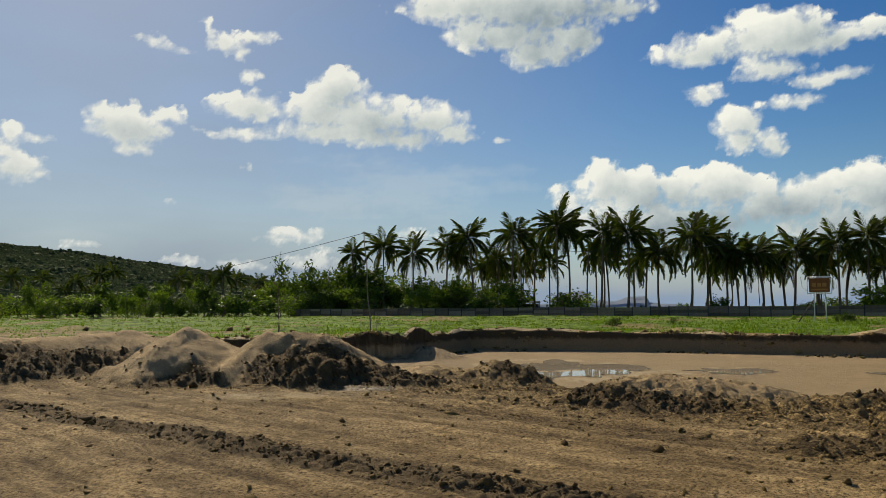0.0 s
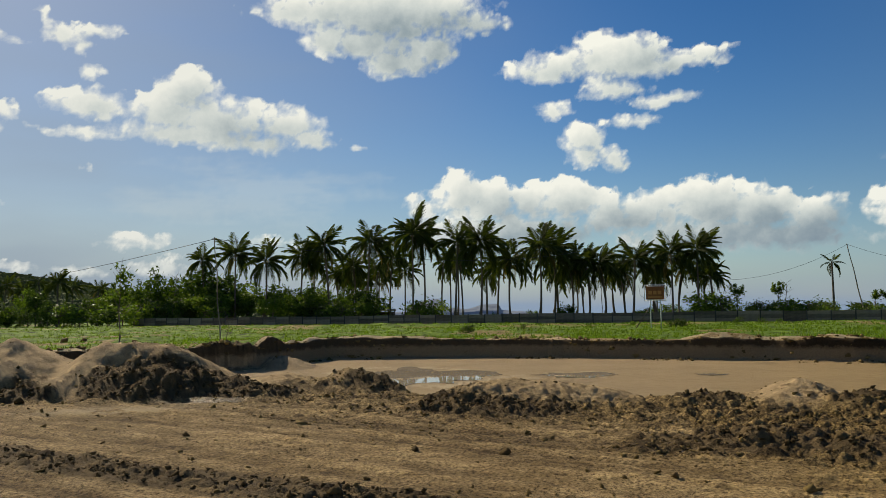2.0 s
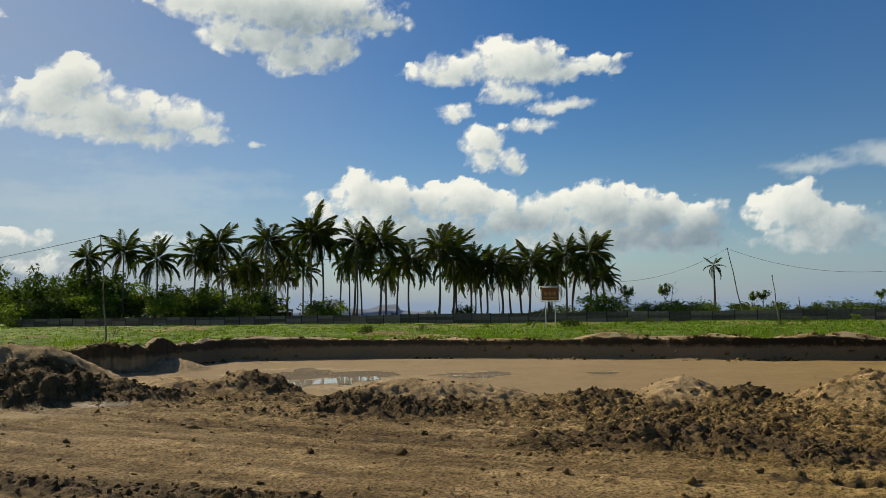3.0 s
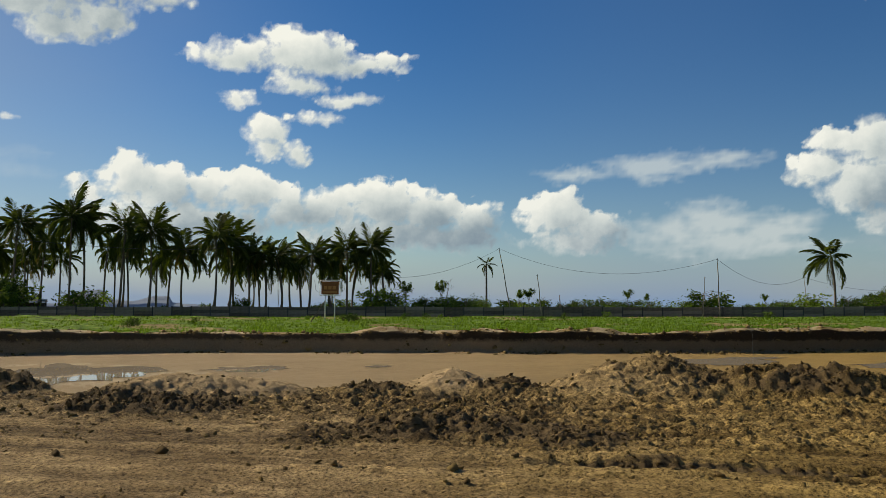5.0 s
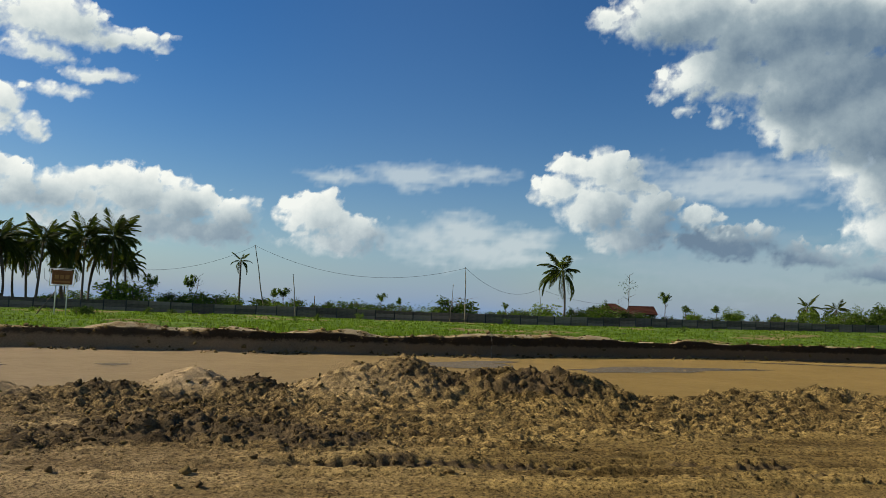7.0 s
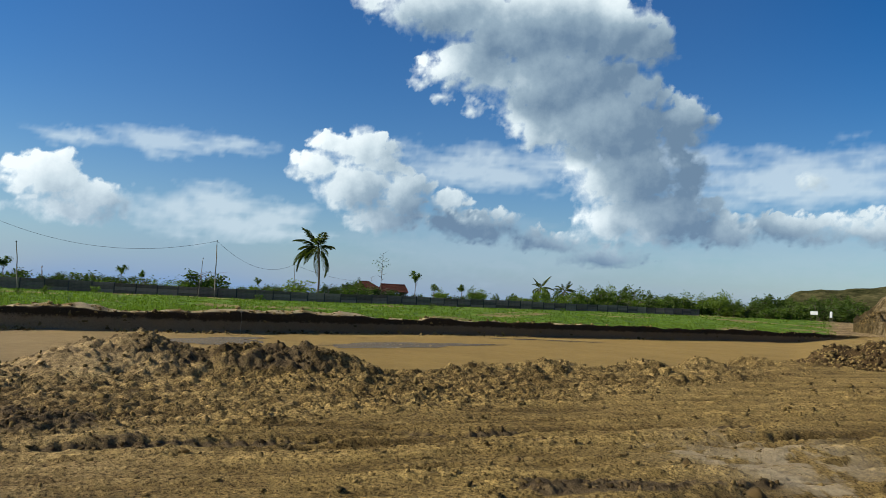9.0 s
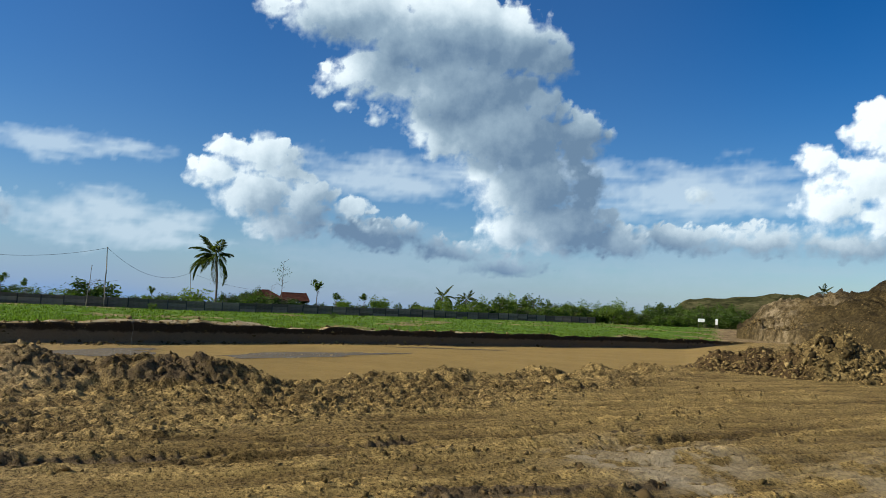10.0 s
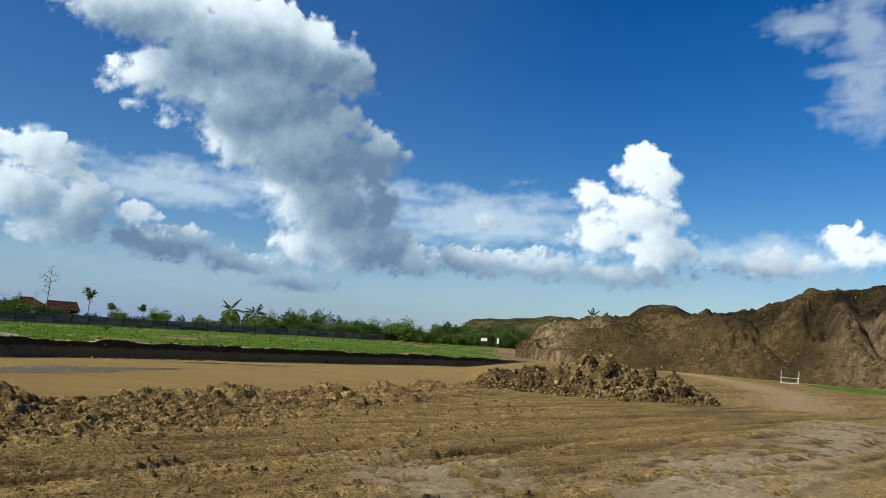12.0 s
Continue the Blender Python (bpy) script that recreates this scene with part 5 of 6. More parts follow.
# ---------------------------------------------------------------- panel fence
def fence():
    """Precast posts with three planks a bay, on one straight line."""
    n0 = at(35.5, 96.0)
    way = Vector((math.cos(radians(35.5)), -math.sin(radians(35.5)), 0))
    s0, bay, count = -96 * math.tan(radians(46.5)), 2.4, 93
    bm = bmesh.new()
    box(bm, -0.06, -0.075, -0.25, 0.06, 0.075, 1.26, 0.012)
    post_mesh = mesh_bm("post", bm, POSTGREY)
    bm = bmesh.new()
    box(bm, 0.05, -0.025, 0.004, 2.35, 0.025, 0.396, 0.01)
    plank_mesh = mesh_bm("panel", bm, CONCRETE)
    rng = random.Random(4)
    holder = thing("panel_fence", (n0.x, n0.y, 0), "long grey precast concrete panel fence with posts", "fence")
    for k in range(count + 1):
        p = way * (s0 + k * bay)
        q = n0 + p
        foot = float(fence_foot(math.degrees(math.atan2(q.x, q.y)))) + 0.05 * math.sin(k * 0.7) + rng.uniform(-0.02, 0.02)
        m = Matrix.LocRotScale((p.x, p.y, foot), Euler((rng.uniform(-0.02, 0.02), rng.uniform(-0.015, 0.015), radians(-35.5))), None)
        part("post", post_mesh, holder, "", m)
        if k == count:
            break
        nq = n0 + p + way * bay
        rise = (float(fence_foot(math.degrees(math.atan2(nq.x, nq.y)))) - float(fence_foot(math.degrees(math.atan2(q.x, q.y))))) / bay
        for row in range(3):
            m = Matrix.LocRotScale((p.x, p.y, foot - 0.02 + row * 0.4), Euler((rng.uniform(-0.03, 0.03), -math.atan(rise), radians(-35.5))), None)
            part("panel", plank_mesh, holder, "", m)


fence()


# ---------------------------------------------------------------- scrub on the hill
def hill_scrub():
    rng = np.random.default_rng(62)
    hill = bpy.data.objects["backdrop_hill"].data
    co = np.empty(len(hill.vertices) * 3, dtype=np.float32)
    hill.vertices.foreach_get("co", co)
    co = co.reshape(-1, 3)
    az = np.degrees(np.arctan2(co[:, 0], co[:, 1]))
    far = np.hypot(co[:, 0], co[:, 1])
    pick = np.flatnonzero((az > -34) & (az < 3) & (far < 635) & (far > 300))
    pick = rng.choice(pick, 13000)
    p = co[pick] + rng.uniform(-1.5, 1.5, (len(pick), 3)) * (1, 1, 0)
    s = 0.6 + 1.7 * rng.uniform(0, 1, len(p)) ** 2.2
    lumps("hill_scrub", p[:, 0], p[:, 1], p[:, 2] - 0.5, s, SCRUB, "dark bushes and trees covering the hill", "scrub", rng, 0.75, 0.5, True)


hill_scrub()


# ---------------------------------------------------------------- palms
def frond_mesh(length, droop, hang, seed, mat=None, ragged=0.15):
    """A feather leaf along +x with leaflets on both sides."""
    rng = random.Random(seed)
    verts, faces = [], []

    def spine(s):
        return Vector((length * (s - 0.28 * droop * s * s), 0, -length * droop * 0.62 * s * s))

    n = 46
    for i in range(9):
        p, w = spine(i / 8), 0.05 * (1 - 0.8 * i / 8)
        verts += [(p.x, -w, p.z), (p.x, w, p.z), (p.x, 0, p.z + w * 1.2)]
    for i in range(8):
        a, b = i * 3, i * 3 + 3
        for j in range(3):
            k = (j + 1) % 3
            faces.append((a + j, a + k, b + k, b + j))
    for i in range(n):
        s = 0.14 + 0.86 * i / (n - 1)
        p = spine(s)
        ln = length * 0.27 * (math.sin(math.pi * min(1, s * 0.82 + 0.16)) + 0.15)
        for side in (-1, 1):
            if rng.random() < ragged * 0.5:
                continue
            l = ln * rng.uniform(0.75, 1.15)
            way = Vector((0.55 + 0.3 * rng.random(), side * (1.0 - 0.55 * hang), -hang * (0.75 + 0.5 * rng.random()))).normalized()
            mid, tip = p + way * l * 0.5, p + way * l + Vector((0, 0, -0.25 * l * hang))
            wide = Vector((0.048, 0, 0.022)) * (length / 4.0)
            k = len(verts)
            verts += [tuple(p - wide * 0.6), tuple(mid - wide), tuple(tip), tuple(mid + wide)]
            faces.append((k, k + 1, k + 2, k + 3))
    return mesh_of("frond", verts, faces, mat or FROND)


FRONDS = [[frond_mesh(4.2, d, h, 10 * i + k) for k in range(2)] for i, (d, h) in enumerate(((0.5, 0.5), (0.85, 0.7), (1.15, 0.85), (1.3, 0.92)))]
DRY = [frond_mesh(3.6, 1.0, 1.0, 77 + k, FROND_DRY, 0.5) for k in range(2)]
COCONUT = clod_meshes(1, plain_material("coconut_husk", (0.09, 0.1, 0.03), (0.2, 0.17, 0.06), 3.0, 0.6), 31, 26)[0]


def trunk_mesh(bend, seed):
    """A ringed palm trunk of unit height."""
    rng = random.Random(seed)
    bm = bmesh.new()
    pts, rad = [], []
    for i in range(13):
        s = i / 12
        pts.append((bend * s * s, 0.4 * bend * math.sin(3 * s), s))
        rad.append(0.11 + 0.12 * max(0, 1 - s * 9) + 0.05 * (1 - s) + rng.uniform(-0.008, 0.008))
    tube(bm, pts, rad, 7)
    return mesh_bm("trunk", bm, BARK, True), bend


TRUNKS = [trunk_mesh(b, i) for i, b in enumerate((0.0, 0.5, -0.6, 1.0))]


def palm(x, y, crown, size=1.0, seed=0, count=36, wind=0.25, bare=False, label="tall coconut palm with drooping wind blown fronds behind the fence", group="coconut palms"):
    rng = random.Random(seed * 7 + 3)
    base = ground_height(x, y) - 0.15
    tall = crown - base
    holder = thing("coconut_palm", (x, y, base), label, "palm", group, rz=0)
    mesh, bend = TRUNKS[rng.randrange(4)]
    turn = rng.uniform(0, 6.28)
    part("trunk", mesh, holder, "", Matrix.LocRotScale((0, 0, 0), Euler((0, 0, turn)), (1, 1, tall)))
    head = Vector((bend * math.cos(turn) - 0.4 * bend * math.sin(3) * math.sin(turn), bend * math.sin(turn) + 0.4 * bend * math.sin(3) * math.cos(turn), tall))
    for k in range(count):
        f = (k + 0.5) / count
        lift = math.radians(80 - 104 * f ** 0.85 + rng.uniform(-14, 14))
        a = k * 2.39996 + rng.uniform(-0.5, 0.5)
        if rng.random() < 0.08:
            continue
        level = 0 if f < 0.2 else 1 if f < 0.5 else 2 if f < 0.8 else 3
        # the sea breeze presses the fronds to one side
        way = Vector((math.cos(a) + wind * 0.8, math.sin(a) - wind * 0.4, 0))
        a = math.atan2(way.y, way.x)
        s = size * rng.uniform(0.7, 1.15)
        dry = (not bare) and f > 0.88 and rng.random() < 0.45
        data = DRY[k % 2] if dry else FRONDS[level][k % 2]
        part("frond", data, holder, "hanging dry brown frond" if dry else "", Matrix.LocRotScale(head, Euler((rng.uniform(-0.3, 0.3), -lift, a)), (s, s, s)))
    if not bare:
        for k in range(5):
            a = k * 1.25 + rng.random()
            part("coconut", COCONUT, holder, "", Matrix.LocRotScale(head + Vector((0.28 * math.cos(a), 0.28 * math.sin(a), -0.3)), Euler((0, 0, a)), (0.14, 0.14, 0.17)))


GROVE = [(-16.1, 142.2, 11.5, 0.85), (-10.4, 136.6, 12.1, 1.05), (-5.5, 131.5, 10.5, 1.05), (0.1, 129.9, 11.3, 1.1), (2.8, 138.2, 10.5, 0.9), (5.1, 126.6, 12.8, 1.1), (10.8, 125.0, 13.2, 1.1), (9.9, 136.0, 10.0, 0.95), (15.6, 133.7, 11.6, 1), (17.3, 118.7, 13.9, 1.25), (19.5, 121.6, 13.3, 1.15), (22.7, 113.0, 12.0, 1.0), (26.0, 110.7, 11.5, 1.15), (30.8, 112.1, 9.7, 1.0), (32.1, 124.8, 9.4, 0.9)]
GROVE += [(33.4, 105.8, 11.0, 1.15), (37.0, 110.4, 10.6, 1.1), (38.6, 107.0, 8.5, 0.95), (39.9, 103.8, 8.6, 0.8), (41.7, 102.5, 8.1, 0.95), (44.9, 100.5, 8.7, 0.9), (47.2, 108.4, 7.9, 0.8), (49.2, 102.3, 8.2, 0.85), (49.2, 97.5, 9.3, 0.95), (53.5, 104.2, 8.0, 0.8), (51.9, 95.6, 9.6, 0.95), (55.4, 100.4, 7.7, 0.75), (54.6, 96.2, 6.2, 0.65), (46.7, 111.1, 7.4, 0.7)]
LEFT = [(-89.6, 161.9, 8.5, 0.9), (-84.1, 164.8, 8.2, 0.9), (-78.2, 167.6, 7.7, 0.85), (-74.2, 169.5, 9.3, 0.9), (-71.6, 170.6, 9.7, 0.85), (-79.9, 166.8, 5.6, 0.8), (-75.5, 168.9, 5.6, 0.75), (-66.5, 172.6, 5.3, 0.8), (-59.8, 175.0, 8.4, 0.9), (-56.5, 176.2, 7.8, 0.9), (-40.5, 144.4, 7.8, 1.0), (-47.2, 178.9, 8.2, 0.9), (-53.0, 177.3, 9.2, 0.8), (-42.7, 180.0, 7.7, 0.8)]
for k, (x, y, z, s) in enumerate(GROVE):
    palm(x, y, z, s * 1.02, k)
rng = random.Random(12)
for k in range(24):   # deeper rows of the grove
    az = rng.uniform(2.5, 26)
    p = at(az, float(wall_range(az)) + rng.uniform(22, 60))
    palm(p.x, p.y, rng.uniform(8.5, 11.5) - 0.06 * max(0, az - 12), rng.uniform(0.8, 1.0), 100 + k, 24, label="slender coconut palm inside the grove")
for k, (x, y, z, s) in enumerate(LEFT):
    palm(x, y, z, s * 0.85, 200 + k, 24, label="coconut palm standing among scrub below the hill")
palm(67.3, 89.6, 7.6, 0.42, 301, 13, 0.2, True, "storm stripped palm with a short ragged crown", "")
palm(97.3, 55.7, 7.9, 0.9, 302, 22, -0.8, True, "lone coconut palm with fronds blown aside", "")
palm(132.3, -28.4, 7.6, 0.5, 303, 15, 0.2, True, "small coconut palm on top of the cut slope", "")
palm(170.0, 42.4, 5.2, 0.8, 304, 15, 0.2, True, "low coconut palm among roadside trees", "")
palm(176.2, 38.0, 4.9, 0.75, 305, 15, 0.2, True, "low coconut palm among roadside trees", "")


# ---------------------------------------------------------------- broadleaf trees and shrubs
def leaf_cloud(seed, clumps, leaves, leaf, spread, height, low, mat):
    """Leaves in uneven clumps inside an ellipsoid that stands on z = low."""
    rng = np.random.default_rng(seed)
    verts, n = [], 0
    for c in range(clumps):
        d = rng.normal(size=3)
        d /= np.linalg.norm(d)
        k = rng.uniform(0.35, 1.0)
        cen = np.array([d[0] * spread * k, d[1] * spread * k, low + (height - low) * (0.5 + 0.5 * d[2] * k)])
        rad = rng.uniform(0.22, 0.45) * min(spread, (height - low) * 0.6)
        for _ in range(leaves):
            q = rng.normal(size=3) * rad * 0.55
            p = cen + q
            a, b = rng.normal(size=3), rng.normal(size=3)
            a /= np.linalg.norm(a)
            b -= a * (a @ b)
            b /= np.linalg.norm(b)
            s = leaf * rng.uniform(0.6, 1.3)
            verts += [p - a * s, p + b * s * 0.45, p + a * s, p - b * s * 0.45]
            n += 1
    return mesh_of("crown", verts, np.arange(n * 4).reshape(-1, 4), mat)


def branch_mesh(seed, height, spread, thick, stems=1, mat=None):
    rng = random.Random(seed)
    bm = bmesh.new()
    for s in range(stems):
        lean = (rng.uniform(-0.2, 0.2) * height * (0.4 if stems == 1 else 1), rng.uniform(-0.2, 0.2) * height * (0.4 if stems == 1 else 1))
        pts = [(lean[0] * t * t, lean[1] * t * t, -0.1 + height * 0.8 * t) for t in (0, 0.25, 0.5, 0.75, 1)]
        tube(bm, pts, [thick * (1 - 0.18 * i) for i in range(5)], 6)
        for k in range(5):
            t = rng.uniform(0.35, 0.95)
            o = Vector((lean[0] * t * t, lean[1] * t * t, height * 0.8 * t))
            a = rng.uniform(0, 6.28)
            w = Vector((math.cos(a) * spread * 0.75, math.sin(a) * spread * 0.75, height * rng.uniform(0.08, 0.25)))
            tube(bm, [o, o + w * 0.5 + Vector((0, 0, 0.05 * height)), o + w], [thick * 0.45, thick * 0.3, thick * 0.12], 5)
    return mesh_bm("trunk", bm, mat or BARK)


TREES = []
for k, (h, sp, lo, mat) in enumerate(((7.0, 2.4, 1.8, LEAF), (7.0, 2.0, 1.4, LEAF_DARK), (7.0, 2.7, 2.4, LEAF_BRIGHT), (7.0, 2.2, 1.0, LEAF))):
    TREES.append((branch_mesh(k, h, sp, 0.14), leaf_cloud(k, 26, 42, 0.26, sp, h, lo, mat)))
TREES.append((branch_mesh(9, 7.0, 0.9, 0.11), leaf_cloud(9, 9, 46, 0.24, 1.25, 7.2, 4.7, LEAF)))
SHRUBS = []
for k, (h, sp, mat) in enumerate(((2.5, 1.5, LEAF_BRIGHT), (2.5, 1.8, LEAF), (2.5, 1.3, LEAF_DARK), (2.5, 1.6, LEAF_BRIGHT))):
    SHRUBS.append((branch_mesh(20 + k, h, sp, 0.04, 4), leaf_cloud(20 + k, 16, 40, 0.15, sp, h, 0.15, mat)))


def plant(protos, k, x, y, tall, proto_tall, wide, name, label, category, group, seed=0, sink=0.1):
    trunk, crown = protos[k % len(protos)]
    holder = thing(name, (x, y, ground_height(x, y) - sink), label, category, group)
    s = tall / proto_tall
    m = Matrix.LocRotScale((0, 0, 0), Euler((0, 0, seed * 1.7)), (s * wide, s * wide, s))
    part("trunk" if name == "tree" else "stem", trunk, holder, "", m)
    part("crown", crown, holder, "", m)


TREE_LABELS = ["leafy green broadleaf tree", "dark dense broadleaf tree", "bright yellow green young tree", "bushy low branched green tree", "slim young tree with a leafy tuft on top"]
SHRUB_LABELS = ["bright green leafy shrub", "spreading green shrub", "dark green shrub", "yellow green shrub in the scrub"]


def tree(az, r, tall, wide=1.0, k=None, where=" behind the fence", seed=0):
    k = seed if k is None else k
    p = at(az, r)
    plant(TREES, k, p.x, p.y, tall, 7.0, wide, "tree", TREE_LABELS[k % 5] + where, "tree", "", seed)


def shrub(az, r, tall, wide=1.0, k=None, where=" behind the fence", seed=0):
    k = seed if k is None else k
    p = at(az, r)
    plant(SHRUBS, k, p.x, p.y, tall, 2.5, wide, "shrub", SHRUB_LABELS[k % 4] + where, "shrub", "", seed)


rng = random.Random(33)
for k in range(60):   # hedge of scrub below the hill
    az = -33 + 27 * (k + rng.random()) / 60
    if rng.random() < 0.72:
        shrub(az, rng.uniform(136, 152), rng.uniform(2.4, 4.4), rng.uniform(0.9, 1.5), rng.randrange(4), " in the scrub below the hill", k)
    else:
        tree(az, rng.uniform(140, 158), rng.uniform(4.2, 6.6), rng.uniform(0.7, 1.1), rng.randrange(4), " in the scrub below the hill", k)
for az, r, h, w, k in ((-19.6, 150, 5.6, 1.0, 1), (-16.9, 148, 6.0, 0.75, 1), (-9.5, 146, 8.6, 0.8, 3), (-8.0, 150, 8.0, 0.9, 1), (-7.0, 146, 9.2, 0.9, 0), (-5.6, 143, 9.0, 1.0, 1),
                       (-4.6, 146, 8.0, 1.0, 0), (-3.4, 142, 6.0, 1.0, 2), (-2.4, 140, 5.2, 1.1, 0), (-1.2, 139, 6.4, 1.0, 1), (0.3, 138, 5.0, 1.1, 2), (1.6, 140, 6.0, 1.0, 1), (2.9, 138, 5.0, 1.0, 0),
                       (4.2, 136, 6.0, 0.9, 1), (5.6, 133, 4.6, 1.1, 0), (-10.8, 150, 7.0, 0.7, 0), (-12.5, 152, 5.5, 0.8, 2), (-6.4, 138, 5.0, 1.2, 2)):
    tree(az, r, h * 1.12, w * 1.25, k, " between the palms", int(az * 10) % 17)
for k in range(20):
    az = rng.uniform(-10, 5)
    tree(az, float(wall_range(az)) + rng.uniform(5, 20), rng.uniform(3.6, 6.4), rng.uniform(1.0, 1.5), rng.choice((0, 1, 2, 2, 3)), " between the palms", k)
for k in range(40):   # low growth along the back of the fence
    az = rng.uniform(-9, 60)
    dense = 1.0 if az < 12 else 0.5
    shrub(az, float(wall_range(az)) + rng.uniform(3, 14), rng.uniform(1.6, 2.6) + (1.2 if az < 10 else 0), rng.uniform(0.8, 1.5) * dense + 0.3, rng.randrange(4), " behind the fence", k)
for az, h, w, k in ((28.8, 4.0, 1.2, 0), (30.0, 3.4, 1.2, 1), (34.0, 3.0, 1.0, 0), (32.6, 2.8, 1.0, 2), (35.4, 2.7, 1.2, 1), (52.2, 3.6, 1.6, 2), (58.9, 3.2, 1.3, 3), (61.0, 2.8, 0.9, 2)):
    shrub(az, float(wall_range(az)) + 7, h, w, k, " behind the fence", k)
for az, h, w in ((31.0, 5.0, 0.45), (33.6, 5.2, 0.4), (39.3, 3.8, 0.45), (40.0, 3.9, 0.5), (47.0, 3.8, 0.45), (48.3, 3.2, 0.35), (56.0, 3.2, 0.4), (67.2, 5.6, 0.4), (68.6, 3.6, 0.5), (70.6, 3.8, 0.5)):
    tree(az, float(wall_range(az)) + 12, h, w * 2.2, 4, " behind the fence", int(az))
for k in range(46):   # low scrub seen over the fence
    az = 24 + 48 * (k + rng.random()) / 46
    shrub(az, float(wall_range(az)) + rng.uniform(18, 50), rng.uniform(1.8, 2.9), rng.uniform(1.2, 2.2), rng.choice((1, 2, 2)), " far behind the fence", k)
for az, r, h, w, k in ((62.4, 143, 3.6, 1.1, 1), (63.0, 144, 4.2, 0.9, 3), (61.7, 145, 3.0, 1.2, 0)):
    tree(az, r, h, w, k, " beside the house", k)
for k in range(84):   # dense low bushes at the right end
    az = 73 + 24 * ((k + rng.random()) / 84) ** 0.75
    r = float(wall_range(min(az, 86))) + rng.uniform(4, 16)
    shrub(az, min(r, 172), rng.uniform(2.0, 3.1) * (0.75 if az < 78 else 1.0), rng.uniform(1.1, 1.8), rng.choice((0, 0, 1, 2, 3)), " at the end of the fence", k)
for k in range(40):   # trees along the right end
    az = 69 + 28.5 * ((k + rng.random()) / 40) ** 0.8
    r = float(wall_range(min(az, 86))) + rng.uniform(6, 22)
    tree(az, min(r, 178), rng.uniform(2.6, 4.4) * (0.7 if az < 75 else 1.0 if az < 80 else 1.15), rng.uniform(1.0, 1.6), rng.choice((0, 2, 3, 3)), " at the end of the fence", k)
for az, r, h, k in ((12.4, 62, 0.9, 2), (12.0, 62.5, 0.7, 1), (27.0, 71.5, 1.0, 2), (26.6, 72.5, 0.8, 1), (27.4, 72, 0.9, 2), (16.3, 66, 0.75, 1), (21.0, 72, 0.6, 0), (24.0, 82, 0.6, 0), (31.0, 80, 0.8, 1), (32.5, 82, 0.7, 1), (33.6, 84, 0.6, 0), (42.5, 80, 0.8, 1), (41.0, 74, 0.6, 1), (45.5, 88, 0.9, 0), (56.2, 90, 0.9, 0), (68.5, 92, 0.8, 1), (78.0, 110, 0.7, 0), (-1.0, 95, 0.5, 0), (3.0, 90, 0.5, 1)):
    shrub(az, r, h, 1.0, k, " on the grass", int(az))


# ---------------------------------------------------------------- grass
def grass():
    rng = np.random.default_rng(44)
    n = 46000
    az = rng.uniform(-33, 96, n)
    lip = lip_range(az)
    far = wall_range(np.clip(az, -22, 88)) + 6
    r = lip + 1.0 + (far - lip) * rng.uniform(0, 1, n) ** 1.5
    x, y = r * np.sin(np.radians(az)), r * np.cos(np.radians(az))
    z, mk = land(x, y)
    keep = rng.uniform(0, 1, n) < mk["grass"] * (0.25 + 0.75 * smooth(0.4, 0.6, fbm(x * 0.3, y * 0.3, 3, 97)))
    x, y, z, r = x[keep], y[keep], z[keep], r[keep]
    m, blades = len(x), 4
    a = rng.uniform(0, 6.28, (m, blades))
    h = rng.uniform(0.05, 0.2, (m, blades)) * (0.5 + 1.0 * rng.uniform(0, 1, (m, 1)) ** 3)
    w = 0.025 + 0.03 * r[:, None] / 60 + 0 * h
    off = rng.uniform(-0.14, 0.14, (m, blades, 2))
    bx, by = x[:, None] + off[..., 0], y[:, None] + off[..., 1]
    cx, cy = np.cos(a), np.sin(a)
    lean = rng.uniform(-0.6, 0.6, (m, blades)) * h
    v = np.stack([np.stack([bx - cx * w, by - cy * w, z[:, None] - 0.02 + 0 * h], -1), np.stack([bx + cx * w, by + cy * w, z[:, None] - 0.02 + 0 * h], -1), np.stack([bx + lean, by + lean * 0.5, z[:, None] + h], -1)], 2)
    me = mesh_of("meadow_grass", v.reshape(-1, 3), np.arange(m * blades * 3).reshape(-1, 3), GRASS)
    tagged(new("meadow_grass", me), "short fresh green grass tufts on the meadow", "grass", kind="stuff")


grass()


# ---------------------------------------------------------------- poles and cables
def pole(top_az, top_z, base_az, r, thick=0.06, label="thin leaning bamboo cable pole", knots=True, name="cable_pole", mat=None):
    b, t = at(base_az, r), at(top_az, r)
    z0 = ground_height(b.x, b.y) - 0.1
    bm = bmesh.new()
    n = 12
    pts = [(((t.x - b.x) * k / n) + 0.04 * math.sin(k), ((t.y - b.y) * k / n), (top_z - z0) * k / n) for k in range(n + 1)]
    tube(bm, pts, [thick * (1 - 0.45 * k / n) for k in range(n + 1)], 7)
    holder = thing(name, (b.x, b.y, z0), label, "pole")
    part("shaft", mesh_bm("shaft", bm, mat or BAMBOO, True), holder)
    if knots:
        bm = bmesh.new()
        tube(bm, [(pts[-1][0] - 0.12, pts[-1][1], pts[-1][2] - 0.1), (pts[-1][0] + 0.12, pts[-1][1], pts[-1][2] - 0.1)], [0.03, 0.03], 6)
        part("crosspiece", mesh_bm("crosspiece", bm, BAMBOO), holder)
    return Vector((t.x, t.y, top_z - 0.1))


